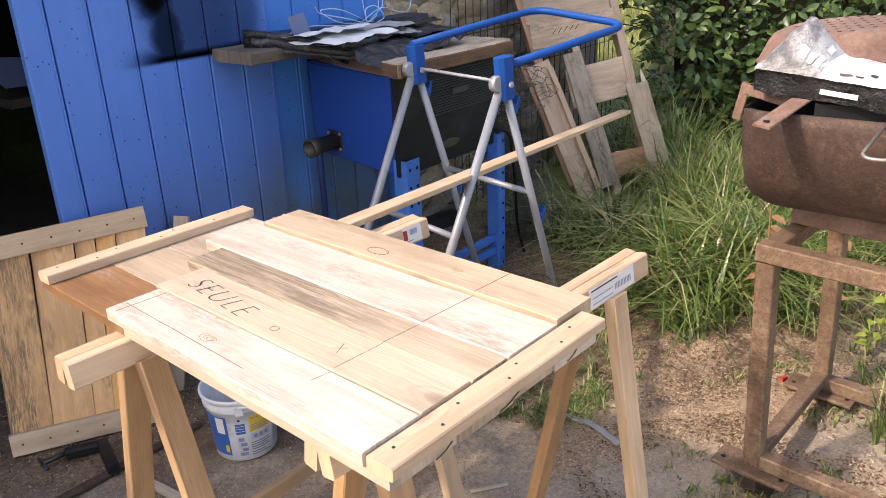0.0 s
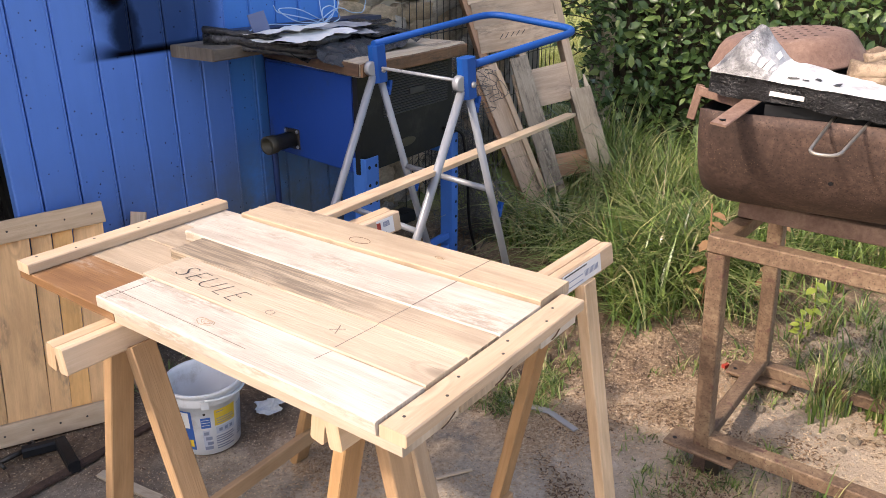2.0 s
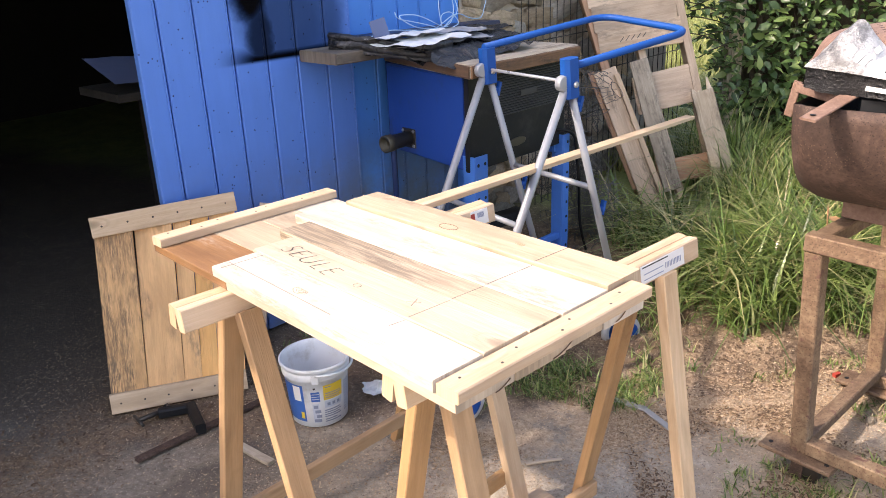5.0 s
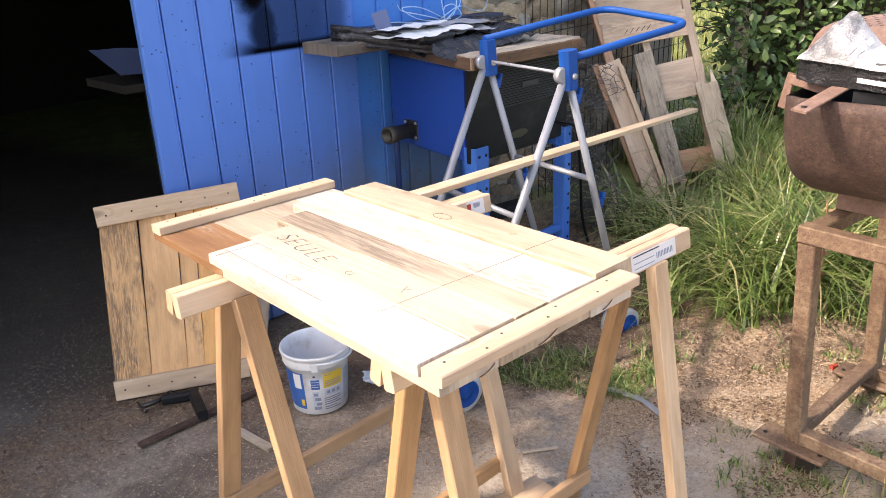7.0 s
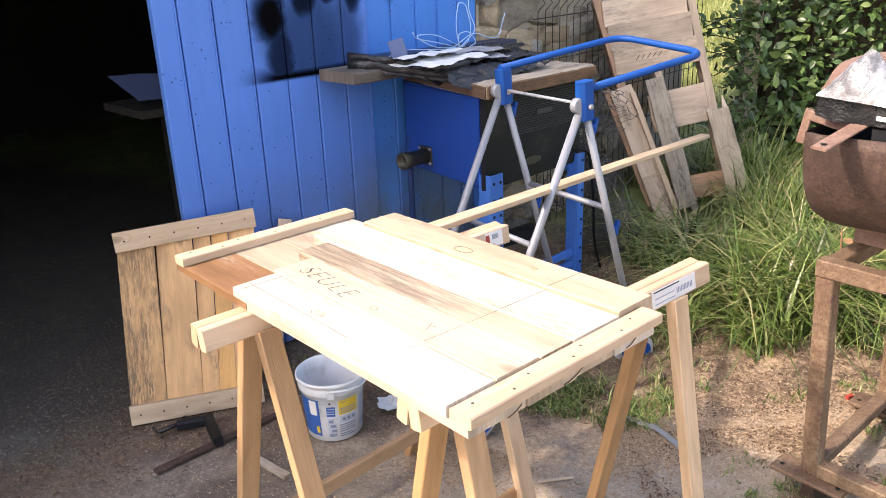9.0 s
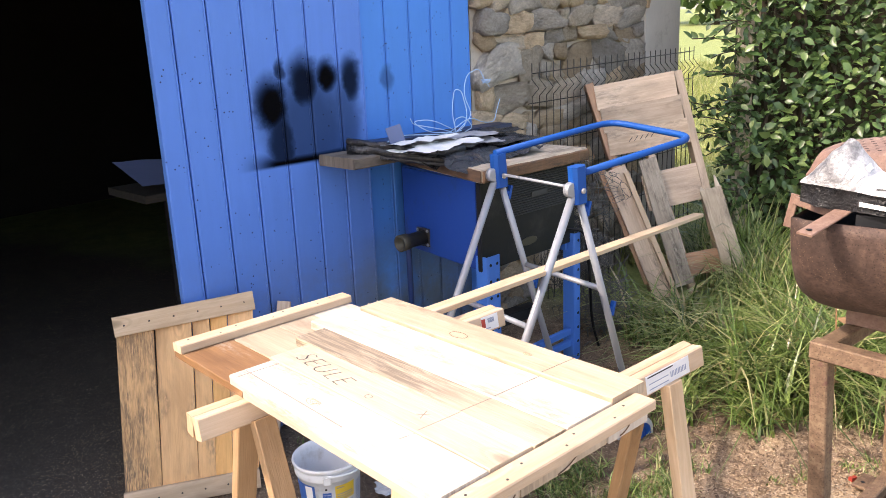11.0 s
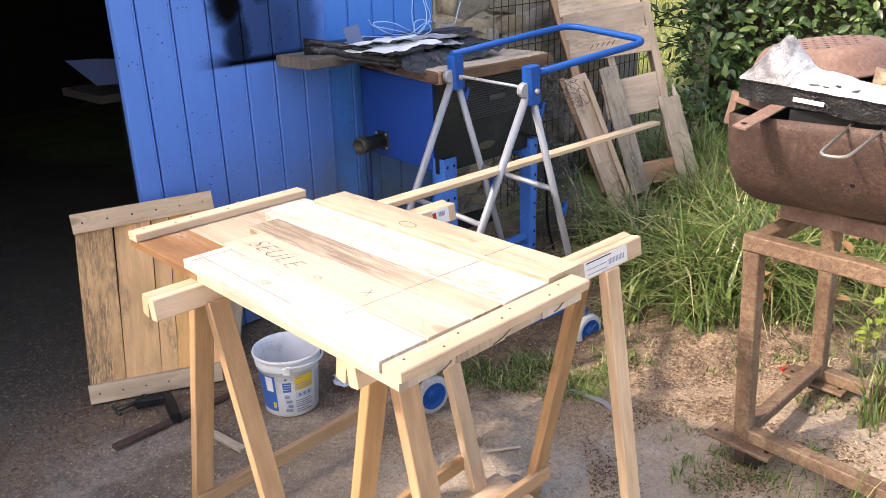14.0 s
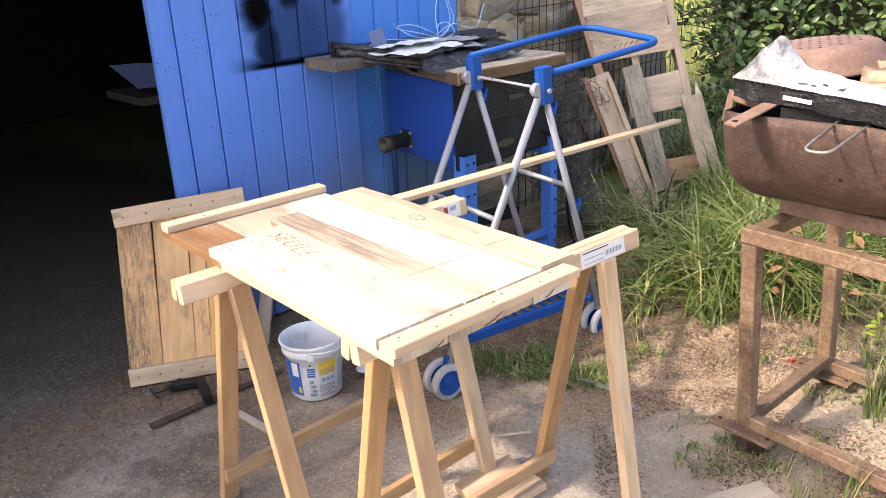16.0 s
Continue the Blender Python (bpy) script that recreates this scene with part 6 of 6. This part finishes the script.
def build_hedge():
    rng = random.Random(9)
    root = thing("hedge", V(2.3, 4.3, 0.1), "dense dark green hedge with glossy oval leaves", "hedge")
    vs, fs = [], []

    def front(x, z):
        return 3.95 - 0.10 * (x - 1.2) + 0.14 * noise.noise(V(x * 1.7, z * 1.7, 2)) - 0.05 * math.sin(z * 2.0)
    for k in range(15500):
        x = 1.06 + (rng.random() ** 1.15) * 3.1
        z = 0.12 + rng.random() * 2.1
        edge = 1.14 + 0.09 * noise.noise(V(0, z * 3, 7)) - 0.03 * z
        if x < edge and rng.random() > 0.18:
            continue
        depth = abs(rng.gauss(0, 0.11)) if rng.random() < 0.75 else rng.uniform(0, 0.45)
        y = front(x, z) + depth - (0.07 if rng.random() < 0.12 else 0)
        d = V(rng.gauss(0, 0.8), -0.35 + rng.gauss(0, 0.5), rng.gauss(-0.1, 0.6)).normalized()
        n = V(rng.gauss(0, 0.45), -0.7 + rng.gauss(0, 0.3), 0.75 + rng.gauss(0, 0.35)).normalized()
        n = (n - d * n.dot(d)).normalized()
        ln = rng.uniform(0.030, 0.072)
        leaf(vs, fs, V(x, y, z), d, n, ln, ln * rng.uniform(0.46, 0.64))
    # loose sprays reaching out over the meadow gap
    for k in range(26):
        p = V(1.16 + rng.uniform(-0.03, 0.05), 3.92, rng.uniform(0.5, 1.55))
        d = V(-1, -0.2, rng.uniform(-0.2, 0.7)).normalized()
        ln = rng.uniform(0.12, 0.30)
        stem = [p + d * ln * f + V(0, 0, -0.06 * f * f) for f in (0, 0.33, 0.66, 1)]
        part("twig", tube(bmesh.new(), stem, 0.0028, 5), BARK, root)
        for i in range(9):
            f = (i + 1) / 9
            ld = (d + V(rng.gauss(0, 0.5), rng.gauss(0, 0.5), rng.gauss(0, 0.6))).normalized()
            nn = V(rng.gauss(0, 0.4), -0.5, 0.8).normalized()
            nn = (nn - ld * nn.dot(ld)).normalized()
            leaf(vs, fs, p + d * ln * f + V(0, 0, -0.06 * f * f), ld, nn, rng.uniform(0.035, 0.065), 0.028)
    crown = flat_mesh("crown", vs, fs, HEDGE, "", "", "", root)
    crown.matrix_parent_inverse = root.matrix_world.inverted()
    # solid dark box added behind the leaves to fill the hedge's depth
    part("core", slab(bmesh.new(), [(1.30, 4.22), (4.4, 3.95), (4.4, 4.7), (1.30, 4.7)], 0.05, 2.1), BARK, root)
    for k in range(26):
        x = 1.2 + rng.random() * 2.6
        p = V(x, 4.12 + rng.uniform(-0.05, 0.1), 0.05)
        pts = [p + V(0.12 * noise.noise(V(k, f * 3, 0)), 0.08 * noise.noise(V(f * 3, k, 0)), f * 2.0) for f in (0, 0.25, 0.5, 0.75, 1)]
        part("stem", tube(bmesh.new(), pts, rng.uniform(0.006, 0.014), 6), BARK, root)
    post = thing("fence_post", V(1.17, 4.02, 0.05), "dark weathered fence post beside the hedge", "fence post")
    part("post", board((1.20, 4.02, 0.05), (1.17, 4.02, 1.5), 0.07, 0.07, V(1, 0, 0), cuts=4, rough=0.004), GREY_WOOD, post)


build_hedge()


def build_far():
    rng = random.Random(21)
    # a row of trees closes the meadow
    for k in range(9):
        x = -6 + k * 5.5 + rng.uniform(-1.5, 1.5)
        y = 44 + rng.uniform(-2, 4)
        h = rng.uniform(4, 6.5)
        z0 = ground_height(x, y)
        root = thing("tree", V(x, y, z0 - 0.1), "distant leafy tree at the edge of the meadow", "tree", "far trees")
        part("trunk", tube(bmesh.new(), [(x, y, z0 - 0.2), (x + 0.1, y, z0 + h * 0.35), (x, y, z0 + h * 0.7)], 0.16, 8), BARK, root)
        vs, fs = [], []
        for i in range(750):
            q = V(rng.gauss(0, 1), rng.gauss(0, 1), rng.gauss(0, 1)).normalized() * (0.55 + 0.45 * rng.random())
            lob = 1 + 0.3 * noise.noise(q * 2.2 + V(k * 4, 0, 0))
            c = V(x + q.x * 3.2 * lob, y + q.y * 2.4 * lob, z0 + h * 0.52 + q.z * h * 0.5 * lob)
            d = V(rng.gauss(0, 1), rng.gauss(0, 1), rng.gauss(0, 1)).normalized()
            nn = d.cross(V(rng.gauss(0, 1), rng.gauss(0, 1), rng.gauss(0, 1))).normalized()
            leaf(vs, fs, c, d, nn, 0.7, 0.45)
        crown = flat_mesh("crown", vs, fs, HEDGE, "", "", "", root)
        crown.matrix_parent_inverse = root.matrix_world.inverted()


build_far()


# ---- sawdust and shavings ----
CHIP = leaf_material("wood_chip", [(0.0, (0.30, 0.19, 0.11)), (0.5, (0.50, 0.36, 0.23)), (1.0, (0.74, 0.59, 0.42))], 0.8, 0.1)
# CHIP darkened: chips by the threshold carry the shed's shade in their colour
SHADE_CHIP = leaf_material("shaded_wood_chip", [(0.0, (0.14, 0.085, 0.05)), (0.6, (0.26, 0.17, 0.10)), (1.0, (0.46, 0.34, 0.22))], 0.85, 0.05)
LITTER = leaf_material("dead_leaf_litter", [(0.0, (0.09, 0.055, 0.033)), (0.5, (0.17, 0.105, 0.065)), (1.0, (0.30, 0.20, 0.12))], 0.85, 0.05)


def flakes(name, count, where, size, mat, label, seed):
    rng = random.Random(seed)
    vs, fs = [], []
    while count:
        count -= 1
        x, y = where(rng)
        z = ground_height(x, y) + rng.uniform(0.001, 0.006)
        a, ln, w = rng.uniform(0, 6.28), size * rng.uniform(0.4, 1.6), size * rng.uniform(0.2, 0.6)
        d, s = V(math.cos(a), math.sin(a), rng.uniform(-0.25, 0.25)), V(-math.sin(a), math.cos(a), rng.uniform(-0.3, 0.3))
        b, p = len(vs), V(x, y, z)
        vs += [tuple(p - d * ln - s * w), tuple(p - d * ln + s * w), tuple(p + V(0, 0, ln * 0.35) + s * w), tuple(p + V(0, 0, ln * 0.35) - s * w), tuple(p + d * ln + s * w), tuple(p + d * ln - s * w)]
        fs += [(b, b + 1, b + 2, b + 3), (b + 3, b + 2, b + 4, b + 5)]
    flat_mesh(name, vs, fs, mat, label, "shavings", "stuff")


def drift(rng):
    while True:
        x, y = rng.uniform(-0.3, 1.3), rng.gauss(1.79, 0.085)
        if x > 0.45 and rng.random() > 0.45:
            continue
        if noise.noise(V(x * 3, y * 3, 8)) > -0.25 and y > 1.3:
            return x, y + 0.08 * x


def yard(rng):
    while True:
        x, y = rng.uniform(-1.6, 1.6), rng.uniform(1.2, 2.5)
        if noise.noise(V(x * 2.2, y * 2.2, 4)) > rng.uniform(-0.5, 0.5) - 0.1 * x:
            return x, y


flakes("wood_shavings", 12000, drift, 0.0037, CHIP, "pale wood shavings drifted over the yard", 4)
flakes("sawdust", 15000, yard, 0.0027, CHIP, "scattered sawdust and small chips", 5)
def feet(rng):
    while True:
        x, y = rng.uniform(0.35, 1.5), rng.uniform(1.25, 1.85)
        if noise.noise(V(x * 4.5, y * 4.5, 14)) > rng.uniform(-0.15, 0.5):
            return x, y


flakes("stray_chips", 6500, feet, 0.0030, CHIP, "pale chips trodden into the dirt round the stand", 15)
flakes("stray_dirt", 4200, feet, 0.0046, LITTER, "crumbs of dark soil and leaf round the stand", 16)
def corner_pile(rng):
    if rng.random() < 0.55:
        return rng.gauss(-1.30, 0.13), rng.gauss(1.50, 0.13)
    return rng.gauss(-0.62, 0.30), rng.gauss(2.08, 0.12)


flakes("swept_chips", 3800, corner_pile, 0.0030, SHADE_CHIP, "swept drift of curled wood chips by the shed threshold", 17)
flakes("leaf_litter", 10000, lambda r: (r.uniform(0.2, 1.6), r.uniform(1.90, 2.9)), 0.0045, LITTER, "brown dead leaves and twigs on the soil", 6)
flakes("door_litter", 1600, lambda r: (lambda t, q: (-1.9 + 1.6 * t + q * 0.77, 1.35 + 1.3 * t - q * 0.64))(r.random(), r.gauss(0.12, 0.13)), 0.006, LITTER, "dirt and chips along the shed threshold", 7)


# ---- weeds and stones under the bank ----
def weed(x, y, h, mat, label, n, size, seed):
    rng = random.Random(seed)
    z = ground_height(x, y)
    root = thing("weed", V(x, y, z), label, "weed", "weeds behind the stand")
    part("stalk", tube(bmesh.new(), [(x, y, z - 0.01), (x + 0.01, y, z + h * 0.5), (x - 0.005, y, z + h)], 0.0025, 6), mat, root)
    for k in range(n):
        f = 0.25 + 0.75 * k / n
        a = rng.uniform(0, 6.28)
        d = V(math.cos(a), math.sin(a), rng.uniform(-0.5, 0.5)).normalized()
        up = V(0, -0.4, 1)
        up = (up - d * up.dot(d)).normalized()
        vs, fs = [], []
        leaf(vs, fs, V(x, y, z + h * f), d, up, size * rng.uniform(0.6, 1.1), size * 0.6)
        lf = flat_mesh("leaf", vs, fs, mat, "", "", "", root)
        lf.matrix_parent_inverse = root.matrix_world.inverted()


FRESH = leaf_material("fresh_leaf", [(0.0, (0.22, 0.34, 0.05)), (1.0, (0.42, 0.46, 0.08))], 0.4, 0.3)
BROWN_LEAF = leaf_material("withered_leaf", [(0.0, (0.22, 0.11, 0.05)), (1.0, (0.42, 0.25, 0.12))], 0.8, 0.15)
for k, (x, y, h, m, lb, n, sz) in enumerate(((1.02, 2.22, 0.42, BROWN_LEAF, "withered brown weed behind the steel stand", 10, 0.055), (1.22, 2.18, 0.40, BROWN_LEAF, "withered brown weed among the grass", 9, 0.055),
                                             (1.34, 2.10, 0.22, FRESH, "young yellow-green weed in the soil", 7, 0.045), (1.28, 2.05, 0.12, FRESH, "young yellow-green weed in the soil", 6, 0.035), (1.46, 2.2, 0.26, FRESH, "young yellow-green weed in the soil", 7, 0.04))):
    weed(x, y, h, m, lb, n, sz, 40 + k)
rng = random.Random(31)
PEBBLE = plain("pale_pebble", (0.20, 0.165, 0.125), 0.9, 0, 0.3, 20.0, 0.003)
pebble_meshes = []
for k in range(5):
    bm = bmesh.new()
    rough_box(bm, (0, 0, 0), (1, 0.8, 0.6), 0, 0.25, 2, seed=k)
    for v in bm.verts:
        v.co = v.co * (0.55 / max(0.4, v.co.length)) + noise.noise_vector(v.co * 3.1 + V(k, 0, 0)) * 0.22
    me = mesh_of(bm, "stone")
    me.materials.append(PEBBLE)
    pebble_meshes.append(me)
for k in range(20):
    x, y = rng.uniform(0.85, 1.7), rng.uniform(1.55, 2.15)
    s = rng.uniform(0.010, 0.032)
    ob = new("stone", rng.choice(pebble_meshes))
    ob.matrix_world = pose(x, y, ground_height(x, y) + s * 0.15, rng.uniform(-20, 20), rng.uniform(-20, 20), rng.uniform(0, 360)) @ Matrix.Diagonal((s, s, s, 1))
    tagged(ob, "pale rounded stone lying on the soil", "stone", "stones on the bank")
